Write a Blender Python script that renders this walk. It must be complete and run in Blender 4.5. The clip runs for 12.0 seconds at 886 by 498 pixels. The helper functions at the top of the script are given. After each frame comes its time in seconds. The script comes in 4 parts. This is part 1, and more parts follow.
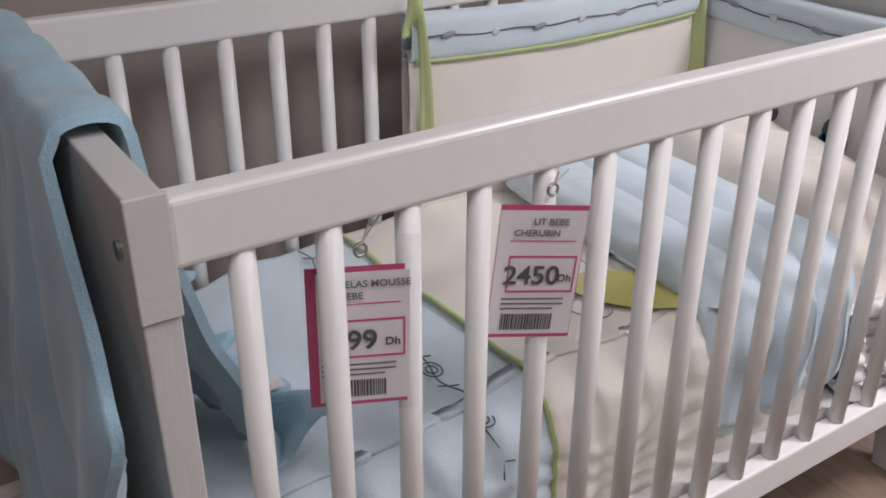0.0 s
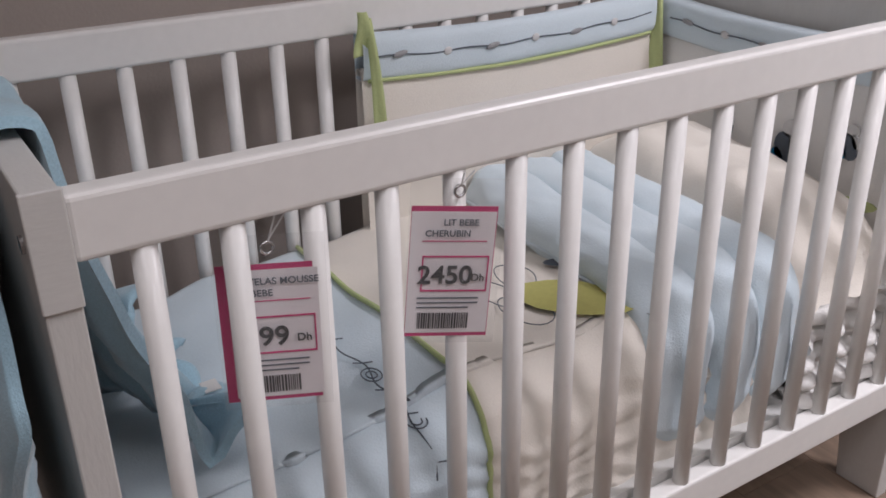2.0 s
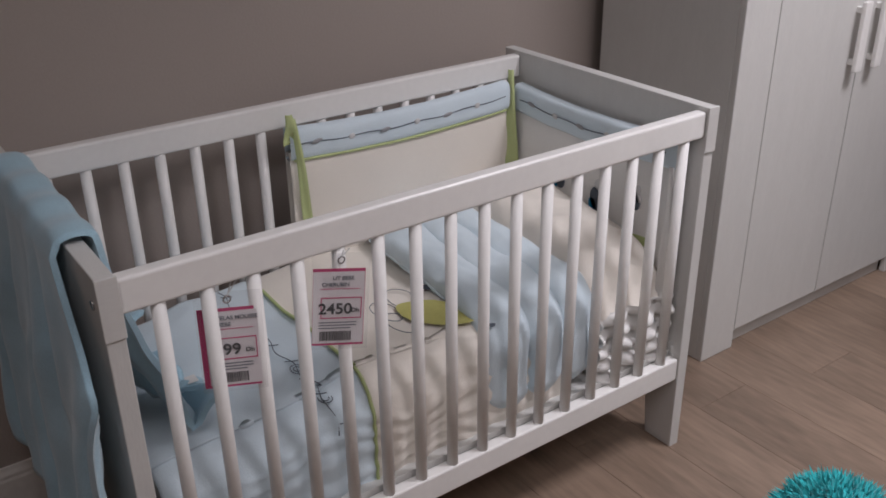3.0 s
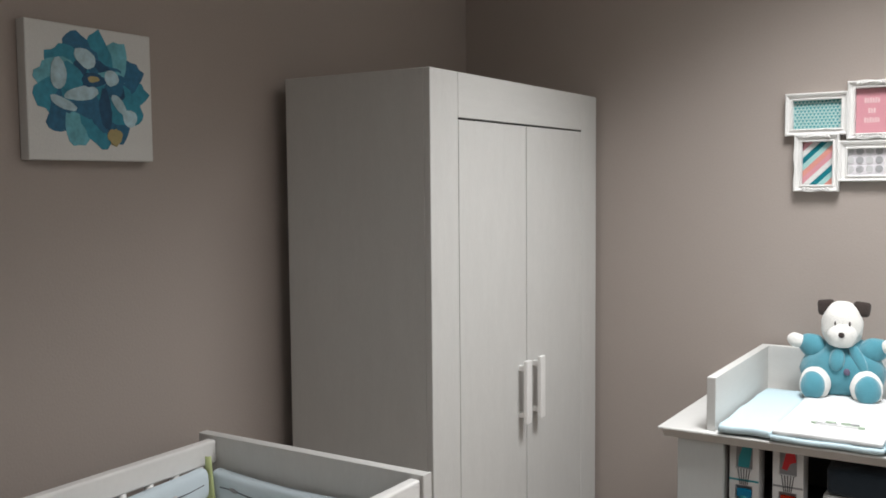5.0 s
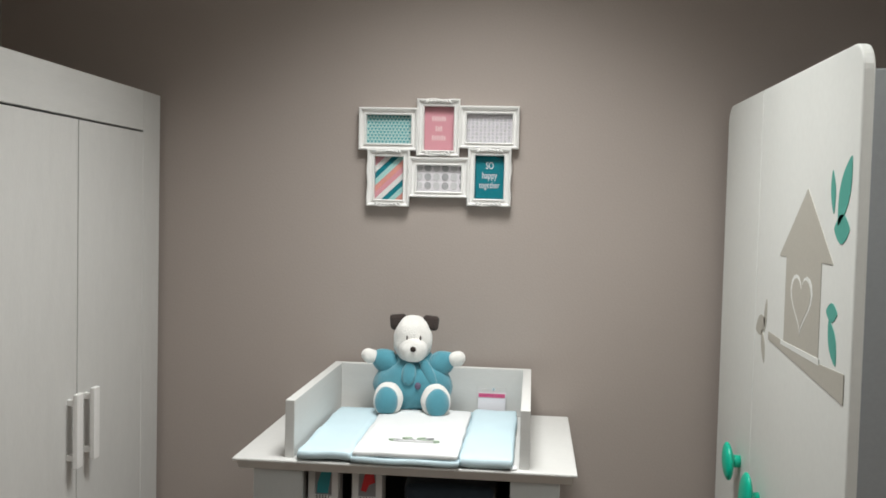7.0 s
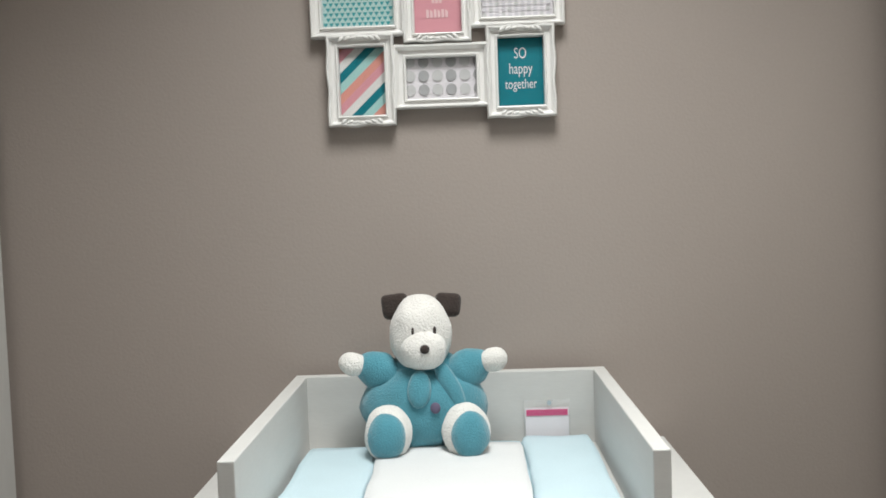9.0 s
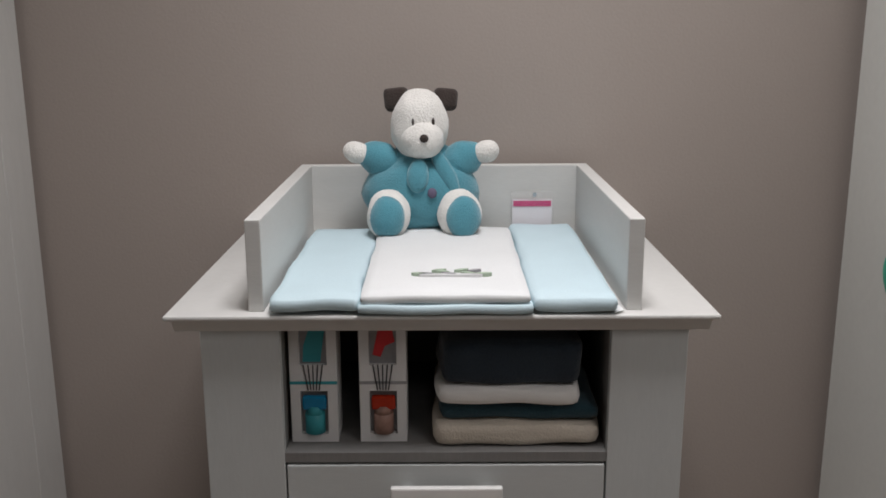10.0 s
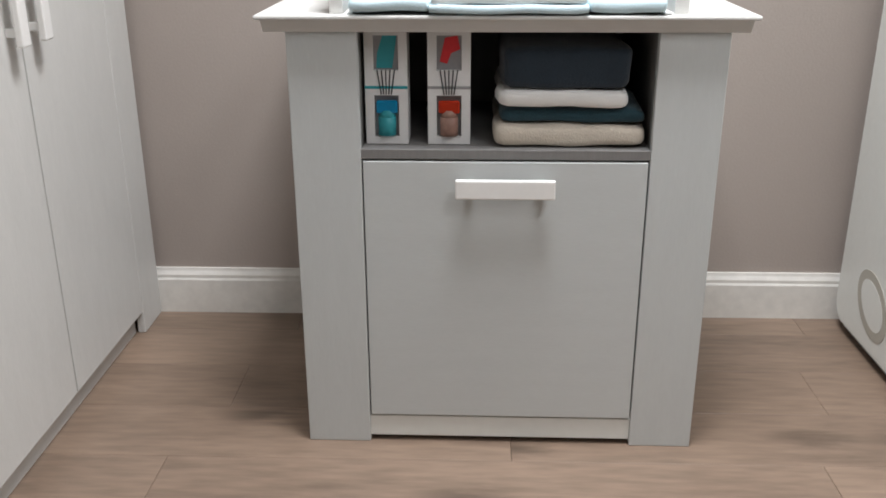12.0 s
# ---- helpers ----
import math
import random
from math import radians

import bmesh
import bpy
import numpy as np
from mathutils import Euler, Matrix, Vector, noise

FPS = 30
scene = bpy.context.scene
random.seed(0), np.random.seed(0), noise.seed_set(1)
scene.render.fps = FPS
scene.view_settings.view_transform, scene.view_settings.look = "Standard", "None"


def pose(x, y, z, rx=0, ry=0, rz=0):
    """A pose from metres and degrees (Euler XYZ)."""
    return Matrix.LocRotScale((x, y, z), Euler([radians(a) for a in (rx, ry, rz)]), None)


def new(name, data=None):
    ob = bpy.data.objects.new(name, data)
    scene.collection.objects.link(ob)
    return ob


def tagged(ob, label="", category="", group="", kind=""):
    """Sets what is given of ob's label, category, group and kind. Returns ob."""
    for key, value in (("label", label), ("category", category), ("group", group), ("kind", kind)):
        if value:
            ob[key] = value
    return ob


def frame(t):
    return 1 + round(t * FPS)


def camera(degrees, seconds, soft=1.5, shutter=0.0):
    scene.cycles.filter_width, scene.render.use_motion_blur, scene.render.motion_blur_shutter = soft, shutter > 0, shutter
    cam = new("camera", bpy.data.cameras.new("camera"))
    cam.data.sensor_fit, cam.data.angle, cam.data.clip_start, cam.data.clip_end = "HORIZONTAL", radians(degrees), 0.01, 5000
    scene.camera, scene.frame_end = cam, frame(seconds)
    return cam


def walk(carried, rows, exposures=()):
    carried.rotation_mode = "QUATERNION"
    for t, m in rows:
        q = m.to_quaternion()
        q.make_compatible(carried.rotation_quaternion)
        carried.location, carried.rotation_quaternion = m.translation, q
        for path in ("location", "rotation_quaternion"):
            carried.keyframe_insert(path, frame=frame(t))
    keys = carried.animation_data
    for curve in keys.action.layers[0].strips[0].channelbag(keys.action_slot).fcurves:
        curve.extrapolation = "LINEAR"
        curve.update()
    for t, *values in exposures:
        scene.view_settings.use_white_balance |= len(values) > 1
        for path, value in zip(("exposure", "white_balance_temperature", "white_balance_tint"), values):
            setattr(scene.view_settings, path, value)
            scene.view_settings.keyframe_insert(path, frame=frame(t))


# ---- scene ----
cam = camera(51.0, 12.0, soft=1.7)
PATH = [
    (0.0, pose(1.372, -2.911, 1.163, 62.77, -0.17, 56.39)),
    (0.5, pose(1.436, -2.794, 1.131, 62.63, 1.17, 63.71)),
    (1.0, pose(1.373, -2.834, 1.103, 63.34, 1.06, 60.24)),
    (1.5, pose(1.395, -2.811, 1.111, 62.74, 0.52, 59.77)),
    (2.0, pose(1.468, -2.848, 1.149, 64.80, 0.85, 57.21)),
    (2.5, pose(1.838, -2.960, 1.405, 63.04, 0.40, 57.89)),
    (3.0, pose(1.979, -3.038, 1.504, 63.91, 0.65, 54.25)),
    (3.5, pose(1.958, -3.120, 1.498, 69.61, 0.44, 46.19)),
    (3.7, pose(1.936, -3.107, 1.518, 72.03, 0.42, 43.33)),
    (5.3, pose(1.848, -3.104, 1.527, 86.94, 0.70, 29.67)),
    (5.5, pose(1.866, -3.094, 1.498, 86.56, 0.86, 27.15)),
    (6.0, pose(1.826, -3.105, 1.495, 86.71, -0.47, 16.29)),
    (6.5, pose(1.798, -3.106, 1.480, 87.40, -1.42, 9.39)),
    (8.5, pose(1.452, -1.795, 1.555, 87.20, 0.52, -0.08)),
    (9.0, pose(1.468, -1.867, 1.348, 86.68, 1.99, 1.00)),
    (9.5, pose(1.495, -1.946, 1.339, 79.50, 1.30, 1.81)),
    (10.0, pose(1.423, -2.023, 1.280, 76.69, 0.22, -0.37)),
    (10.5, pose(1.470, -2.030, 1.304, 73.29, 0.90, 2.69)),
    (11.0, pose(1.467, -2.042, 1.279, 68.60, 0.92, 3.04)),
    (11.5, pose(1.405, -2.171, 1.130, 69.55, 0.29, 0.77)),
    (12.0, pose(1.378, -2.263, 1.040, 69.22, 0.19, 1.92)),
]
EXPOSURES = [(0.0, 0.36, 6250, 14), (1.5, 0.34, 6250, 15), (2.0, 0.20, 6250, 15), (2.5, 0.04, 6250, 15), (3.7, -0.20, 6250, 13), (5.3, 0.05, 6400, 4), (6.5, -0.28, 6450, 3), (8.5, -0.14, 6450, 1), (9.0, -0.34, 6450, 2), (9.5, -0.50, 6450, 6), (10.5, -0.88, 6500, 10), (11.0, -0.45, 6450, 9), (11.5, 0.18, 6350, 8), (12.0, 0.54, 6250, 6)]
walk(cam, PATH, EXPOSURES)

# ---- light ----
world = bpy.data.worlds.new("world")
scene.world = world
world.use_nodes = True
world.node_tree.nodes["Background"].inputs[0].default_value = (1.0, 0.97, 0.93, 1)
world.node_tree.nodes["Background"].inputs[1].default_value = 0.0

LAMPS = [(1.56, -0.86, 0.60, 22.5, 116), (1.75, -3.20, 0.60, 4.5, 155), (2.50, -2.05, 0.60, 11.0, 155)]
CEIL = 2.62
for lx, ly, size, power, spread in LAMPS:
    data = bpy.data.lights.new("panel_light", "AREA")
    data.shape, data.size, data.energy, data.spread = "SQUARE", size, power, radians(spread)
    data.color = (1.0, 0.965, 0.985)
    new("panel_light", data).matrix_world = pose(lx, ly, CEIL - 0.012)

# ---- materials ----
def material(name, color, rough=0.6, vary=0.08, scale=6.0, bump=0.05, fine=120.0, stretch=(1, 1, 1), metal=0.0, per_object=0.0, sheen=0.0, spec=0.5, knots=0.0):
    m = bpy.data.materials.new(name)
    m.use_nodes = True
    nt = m.node_tree
    b = nt.nodes["Principled BSDF"]
    L = nt.links.new
    tc = nt.nodes.new("ShaderNodeTexCoord")
    mp = nt.nodes.new("ShaderNodeMapping")
    mp.inputs["Scale"].default_value = stretch
    L(tc.outputs["Object"], mp.inputs["Vector"])
    big = nt.nodes.new("ShaderNodeTexNoise")
    big.inputs["Scale"].default_value, big.inputs["Detail"].default_value = scale, 4
    small = nt.nodes.new("ShaderNodeTexNoise")
    small.inputs["Scale"].default_value, small.inputs["Detail"].default_value = fine, 3
    L(mp.outputs[0], big.inputs["Vector"])
    L(mp.outputs[0], small.inputs["Vector"])
    mix = nt.nodes.new("ShaderNodeMath")
    mix.operation = "ADD"
    L(big.outputs["Fac"], mix.inputs[0])
    L(small.outputs["Fac"], mix.inputs[1])
    last = mix
    if per_object:
        info = nt.nodes.new("ShaderNodeObjectInfo")
        mul = nt.nodes.new("ShaderNodeMath")
        mul.operation = "MULTIPLY_ADD"
        L(info.outputs["Random"], mul.inputs[0])
        mul.inputs[1].default_value = per_object
        L(mix.outputs[0], mul.inputs[2])
        last = mul
        off = nt.nodes.new("ShaderNodeVectorMath")
        off.operation = "SCALE"
        comb = nt.nodes.new("ShaderNodeCombineXYZ")
        for i in range(3):
            L(info.outputs["Random"], comb.inputs[i])
        L(comb.outputs[0], off.inputs[0])
        off.inputs["Scale"].default_value = 37.0
        add = nt.nodes.new("ShaderNodeVectorMath")
        L(tc.outputs["Object"], add.inputs[0])
        L(off.outputs[0], add.inputs[1])
        L(add.outputs[0], mp.inputs["Vector"])
    ramp = nt.nodes.new("ShaderNodeMapRange")
    ramp.inputs["From Min"].default_value, ramp.inputs["From Max"].default_value = 0.6, 1.4 + per_object
    ramp.inputs["To Min"].default_value, ramp.inputs["To Max"].default_value = 1 - vary, 1 + vary
    L(last.outputs[0], ramp.inputs["Value"])
    col = nt.nodes.new("ShaderNodeVectorMath")
    col.operation = "SCALE"
    col.inputs[0].default_value = color
    L(ramp.outputs[0], col.inputs["Scale"])
    L(col.outputs[0], b.inputs["Base Color"])
    if knots:
        # dark elongated knots, sparse
        cells = nt.nodes.new("ShaderNodeTexVoronoi")
        cells.inputs["Scale"].default_value = 2.6
        km = nt.nodes.new("ShaderNodeMapping")
        km.inputs["Scale"].default_value = (1.0, 2.4, 2.4)
        warped = nt.nodes.new("ShaderNodeVectorMath")
        warped.operation = "MULTIPLY_ADD"
        L(small.outputs["Color"], warped.inputs[0])
        warped.inputs[1].default_value = (0.10, 0.05, 0.0)
        L(mp.inputs["Vector"].links[0].from_socket, warped.inputs[2])
        L(warped.outputs[0], km.inputs["Vector"])
        L(km.outputs[0], cells.inputs["Vector"])
        kr = nt.nodes.new("ShaderNodeMapRange")
        kr.interpolation_type = "SMOOTHSTEP"
        kr.inputs["From Min"].default_value, kr.inputs["From Max"].default_value = 0.02, 0.30
        kr.inputs["To Min"].default_value, kr.inputs["To Max"].default_value = 1 - knots, 1.0
        L(cells.outputs["Distance"], kr.inputs["Value"])
        kc = nt.nodes.new("ShaderNodeVectorMath")
        kc.operation = "SCALE"
        L(col.outputs[0], kc.inputs[0])
        L(kr.outputs[0], kc.inputs["Scale"])
        L(kc.outputs[0], b.inputs["Base Color"])
    b.inputs["Roughness"].default_value, b.inputs["Metallic"].default_value = rough, metal
    b.inputs["Specular IOR Level"].default_value = spec
    if sheen:
        b.inputs["Sheen Weight"].default_value = sheen
    if bump:
        bp = nt.nodes.new("ShaderNodeBump")
        bp.inputs["Strength"].default_value, bp.inputs["Distance"].default_value = bump, 0.004
        L(small.outputs["Fac"], bp.inputs["Height"])
        L(bp.outputs[0], b.inputs["Normal"])
    return m


WALL = material("taupe_wall_paint", (0.375, 0.325, 0.293), 0.75, 0.035, 1.3, 0.12, 160)
CEILING = material("ceiling_paint", (0.72, 0.70, 0.66), 0.9, 0.02, 2, 0.05)
WHITE = material("white_lacquer", (0.80, 0.79, 0.77), 0.32, 0.03, 7, 0.03, 60)
SKIRT = material("white_skirting_paint", (0.74, 0.72, 0.68), 0.45, 0.09, 5, 0.1, 40)
ASH = material("whitewashed_wood", (0.60, 0.595, 0.575), 0.5, 0.035, 9, 0.08, 55, (1, 1, 6))
ASHV = material("whitewashed_wood_upright", (0.60, 0.595, 0.575), 0.5, 0.035, 9, 0.10, 60, (4, 4, 1.0))
# whitewashed wood made cooler and darker: the shade on the table's front is coloured in
ASHSHADE = material("shade_toned_woodgrain_board", (0.53, 0.55, 0.545), 0.5, 0.03, 7, 0.07, 50, (1, 1, 6))
ASHSHADEV = material("shade_toned_woodgrain_upright", (0.53, 0.55, 0.545), 0.5, 0.03, 7, 0.07, 50, (5, 5, 1))
AMBER = material("frosted_rust_label", (0.34, 0.20, 0.16), 0.5, 0.15, 60, 0.0)
# inner boards: the upright wood darkened, so the recess carries its shade as colour
ASHD = material("shade_darkened_wood", (0.20, 0.195, 0.19), 0.6, 0.10, 9, 0.1, 60, (5, 5, 0.6))
PLANK = material("grey_oak_laminate", (0.215, 0.154, 0.113), 0.42, 0.42, 1.7, 0.1, 11, (1.0, 6, 6), per_object=0.35, knots=0.5)
GAP = material("dark_joint", (0.05, 0.04, 0.035), 0.9, 0.1)
BLUE = material("pale_blue_cotton", (0.64, 0.74, 0.80), 0.9, 0.05, 8, 0.25, 380, sheen=0.2)
MATBLUE = material("pale_aqua_coated_cotton", (0.52, 0.65, 0.70), 0.7, 0.05, 8, 0.15, 300)
MATWHITE = material("white_coated_cotton", (0.69, 0.70, 0.70), 0.7, 0.04, 8, 0.15, 300)
FLOWERRED = material("red_flower_print", (0.66, 0.03, 0.04), 0.5, 0.1)
CREAM = material("cream_cotton", (0.78, 0.73, 0.66), 0.9, 0.04, 8, 0.25, 380, sheen=0.2)
WHITECLOTH = material("white_cotton", (0.80, 0.79, 0.77), 0.9, 0.04, 8, 0.25, 380, sheen=0.2)
LIME = material("lime_green_cotton", (0.50, 0.57, 0.27), 0.85, 0.08, 20, 0.2, 300)
FLEECE = material("blue_fleece", (0.35, 0.53, 0.63), 0.95, 0.16, 9, 0.25, 420, sheen=0.4)
TEALPLUSH = material("teal_plush", (0.075, 0.27, 0.34), 0.95, 0.12, 25, 0.6, 320, sheen=0.5)
WHITEPLUSH = material("white_plush", (0.80, 0.78, 0.74), 0.95, 0.08, 40, 0.9, 240, sheen=0.4)
BROWNPLUSH = material("dark_brown_plush", (0.035, 0.024, 0.02), 0.95, 0.2, 40, 0.6, 240, sheen=0.2)
SHAG = material("turquoise_shag", (0.02, 0.42, 0.45), 0.9, 0.3, 25, 0.6, 120, sheen=0.3)
INK = material("grey_ink", (0.10, 0.12, 0.15), 0.8, 0.1)
DARKINK = material("black_ink", (0.03, 0.03, 0.035), 0.7, 0.1)
PAPER = material("printed_paper", (0.82, 0.79, 0.82), 0.5, 0.02)
RED = material("magenta_red_print", (0.56, 0.02, 0.16), 0.5, 0.05)
CHROME = material("brushed_steel", (0.55, 0.55, 0.56), 0.25, 0.05, metal=1.0)
OFFWHITE = material("matt_white_board", (0.70, 0.71, 0.68), 0.4, 0.03, 4, 0.04, 60)
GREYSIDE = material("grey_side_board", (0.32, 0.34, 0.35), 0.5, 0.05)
STICKGREY = material("taupe_decal", (0.42, 0.40, 0.35), 0.5, 0.04)
STICKGREEN = material("sea_green_decal", (0.07, 0.33, 0.27), 0.5, 0.06)
HANDLEGREEN = material("green_plastic", (0.01, 0.46, 0.30), 0.28, 0.04, 10, 0.0)
PINK = material("pink_print", (0.72, 0.33, 0.38), 0.5, 0.03)
CORAL = material("coral_print", (0.75, 0.33, 0.27), 0.5, 0.03)
MINT = material("mint_print", (0.40, 0.66, 0.64), 0.5, 0.03)
TEAL = material("teal_print", (0.0, 0.19, 0.24), 0.5, 0.05)
SILVER = material("silver_dots", (0.42, 0.42, 0.43), 0.35, 0.08)
PALESILVER = material("pale_silver_dots", (0.62, 0.62, 0.62), 0.4, 0.05)
NAVY = material("dark_navy_terry", (0.012, 0.022, 0.034), 0.95, 0.2, 20, 0.5, 260, sheen=0.2)
DEEPTEAL = material("deep_teal_terry", (0.012, 0.045, 0.062), 0.95, 0.2, 20, 0.5, 260, sheen=0.2)
BEIGE = material("beige_terry", (0.56, 0.50, 0.42), 0.95, 0.1, 20, 0.5, 260, sheen=0.2)
CARTON = material("white_carton", (0.74, 0.74, 0.74), 0.5, 0.03)
PRINTGREY = material("grey_print", (0.30, 0.30, 0.31), 0.5, 0.1)
BOTTLEBLUE = material("blue_bottle", (0.01, 0.22, 0.42), 0.15, 0.1, bump=0)
BOTTLERED = material("red_bottle", (0.42, 0.03, 0.01), 0.15, 0.1, bump=0)
AQUA = material("aqua_print", (0.04, 0.33, 0.38), 0.5, 0.05)
SAGE = material("sage_thread", (0.36, 0.44, 0.34), 0.9, 0.1)
OLIVE = material("olive_yellow_print", (0.50, 0.48, 0.16), 0.85, 0.08)
BLACK = material("black_recess", (0.02, 0.02, 0.022), 0.8, 0.1)
GOLD = material("ochre_paint", (0.40, 0.33, 0.15), 0.6, 0.1)
PETALS = [material("petal_paint", c, 0.55, 0.35, 14, 0.2, 60) for c in ((0.02, 0.13, 0.24), (0.03, 0.24, 0.34), (0.14, 0.42, 0.50), (0.42, 0.58, 0.64), (0.01, 0.07, 0.15))]
CANVAS = material("primed_canvas", (0.66, 0.66, 0.64), 0.7, 0.05, 8, 0.3, 300)


def glass_material(name, tint, alpha):
    m = bpy.data.materials.new(name)
    m.use_nodes = True
    b = m.node_tree.nodes["Principled BSDF"]
    b.inputs["Base Color"].default_value = (*tint, 1)
    b.inputs["Roughness"].default_value = 0.12
    b.inputs["Alpha"].default_value = alpha
    return m


FILM = glass_material("clear_plastic_sleeve", (0.8, 0.8, 0.8), 0.05)
GLASS = glass_material("picture_glass", (0.02, 0.02, 0.02), 0.05)

panel_glow = bpy.data.materials.new("lamp_diffuser")
panel_glow.use_nodes = True
panel_glow.node_tree.nodes["Principled BSDF"].inputs["Emission Color"].default_value = (1, 0.95, 0.9, 1)
panel_glow.node_tree.nodes["Principled BSDF"].inputs["Emission Strength"].default_value = 3.0

# ---- helpers for building ----
def thing(name, at, label, category, group="", kind=""):
    ob = new(name)
    ob.empty_display_size = 0.05
    ob.location = at
    return tagged(ob, label, category, group, kind)


def base_of(ob):
    p = Vector((0, 0, 0))
    while ob:
        p = p + ob.location
        ob = ob.parent
    return p


def part(name, bm, mat, parent=None, label="", smooth=False):
    """Links a bmesh made in world metres as one mesh under parent."""
    mesh = bpy.data.meshes.new(name)
    bm.to_mesh(mesh)
    bm.free()
    for m in (mat if isinstance(mat, (list, tuple)) else [mat]):
        mesh.materials.append(m)
    if smooth:
        for p in mesh.polygons:
            p.use_smooth = True
    ob = new(name, mesh)
    if parent:
        ob.parent = parent
        ob.location = -base_of(parent)
    if label:
        ob["label"] = label
    return ob


def placed(name, mesh, at, parent):
    ob = new(name, mesh)
    if parent:
        ob.parent = parent
        ob.location = Vector(at) - base_of(parent)
    else:
        ob.location = at
    return ob


def seat(names, at, to, scale, turn=0.0):
    """Sets things drawn round the point at onto the point to of the room, at its sizes."""
    m = Matrix.Translation(to) @ Matrix.Rotation(turn, 4, "Z") @ Matrix.Diagonal((*scale, 1)) @ Matrix.Translation([-v for v in at])
    for ob in scene.collection.all_objects:
        if not ob.parent and ob.name.split(".")[0] in names:
            ob.matrix_basis = m @ ob.matrix_basis


def box(x0, x1, y0, y1, z0, z1, bevel=0.002, seg=2, bm=None):
    bm = bm or bmesh.new()
    m = Matrix.Translation(((x0 + x1) / 2, (y0 + y1) / 2, (z0 + z1) / 2)) @ Matrix.Diagonal((x1 - x0, y1 - y0, z1 - z0, 1))
    got = bmesh.ops.create_cube(bm, size=1, matrix=m)
    if bevel:
        edges = list({e for v in got["verts"] for e in v.link_edges})
        bmesh.ops.bevel(bm, geom=edges, offset=bevel, segments=seg, affect="EDGES", profile=0.5)
    return bm


def slab(points, axis, a, b, bevel=0.0, bm=None):
    """A polygon in the plane across axis, thickened from a to b along it."""
    bm = bm or bmesh.new()
    def at(p, s):
        return {"x": (s, p[0], p[1]), "y": (p[0], s, p[1]), "z": (p[0], p[1], s)}[axis]
    lo = [bm.verts.new(at(p, a)) for p in points]
    hi = [bm.verts.new(at(p, b)) for p in points]
    faces = [bm.faces.new(lo), bm.faces.new(hi)]
    n = len(points)
    for i in range(n):
        faces.append(bm.faces.new((lo[i], lo[(i + 1) % n], hi[(i + 1) % n], hi[i])))
    bmesh.ops.recalc_face_normals(bm, faces=faces)
    if bevel:
        bmesh.ops.bevel(bm, geom=list({e for f in faces[:2] for e in f.edges}), offset=bevel, segments=2, affect="EDGES", profile=0.5)
    return bm


def round_rect(u0, u1, v0, v1, r, n=6):
    out = []
    for cu, cv, a0 in ((u1 - r, v1 - r, 0), (u0 + r, v1 - r, 90), (u0 + r, v0 + r, 180), (u1 - r, v0 + r, 270)):
        for i in range(n + 1):
            a = radians(a0 + 90 * i / n)
            out.append((cu + r * math.cos(a), cv + r * math.sin(a)))
    return out


def ellipse(cu, cv, ru, rv, turn=0.0, n=20, leaf=False):
    out = []
    for i in range(n):
        a = 2 * math.pi * i / n
        u, v = ru * math.cos(a), rv * math.sin(a)
        if leaf:
            v *= 1 - 0.55 * abs(math.cos(a)) ** 2
        c, s = math.cos(radians(turn)), math.sin(radians(turn))
        out.append((cu + u * c - v * s, cv + u * s + v * c))
    return out


def rod(p, q, r, n=12, bm=None, r2=None):
    bm = bm or bmesh.new()
    p, q = Vector(p), Vector(q)
    m = Matrix.Translation((p + q) / 2) @ (q - p).to_track_quat("Z", "Y").to_matrix().to_4x4()
    bmesh.ops.create_cone(bm, cap_ends=True, segments=n, radius1=r, radius2=r if r2 is None else r2, depth=(q - p).length, matrix=m)
    return bm


def tube(points, r, n=6, bm=None, closed=False):
    """One bent round bar along points."""
    bm = bm or bmesh.new()
    pts = [Vector(p) for p in points]
    rings = []
    up = Vector((0.13, 0.21, 0.97))
    m = len(pts)
    for i, p in enumerate(pts):
        d = (pts[(i + 1) % m] - pts[i - 1]) if closed else (pts[min(i + 1, m - 1)] - pts[max(i - 1, 0)])
        a = d.cross(up).normalized()
        b = d.cross(a).normalized()
        rings.append([bm.verts.new(p + a * r * math.cos(2 * math.pi * k / n) + b * r * math.sin(2 * math.pi * k / n)) for k in range(n)])
    for i in range(m if closed else m - 1):
        q, w = rings[i], rings[(i + 1) % m]
        for k in range(n):
            bm.faces.new((q[k], q[(k + 1) % n], w[(k + 1) % n], w[k])).smooth = True
    if not closed:
        bm.faces.new(rings[0])
        bm.faces.new(rings[-1])
    bmesh.ops.recalc_face_normals(bm, faces=bm.faces[:])
    return bm


def blob(bm, c, r, turn=(0, 0, 0), seg=20, index=0, rough=0.0):
    m = Matrix.Translation(c) @ Euler([radians(a) for a in turn]).to_matrix().to_4x4() @ Matrix.Diagonal((*r, 1))
    got = bmesh.ops.create_uvsphere(bm, u_segments=seg, v_segments=seg * 2 // 3, radius=1, matrix=m)
    for v in got["verts"]:
        if rough:
            v.co += (v.co - Vector(c)).normalized() * rough * noise.noise(v.co * 30)
        for f in v.link_faces:
            f.material_index = index
            f.smooth = True
    return bm


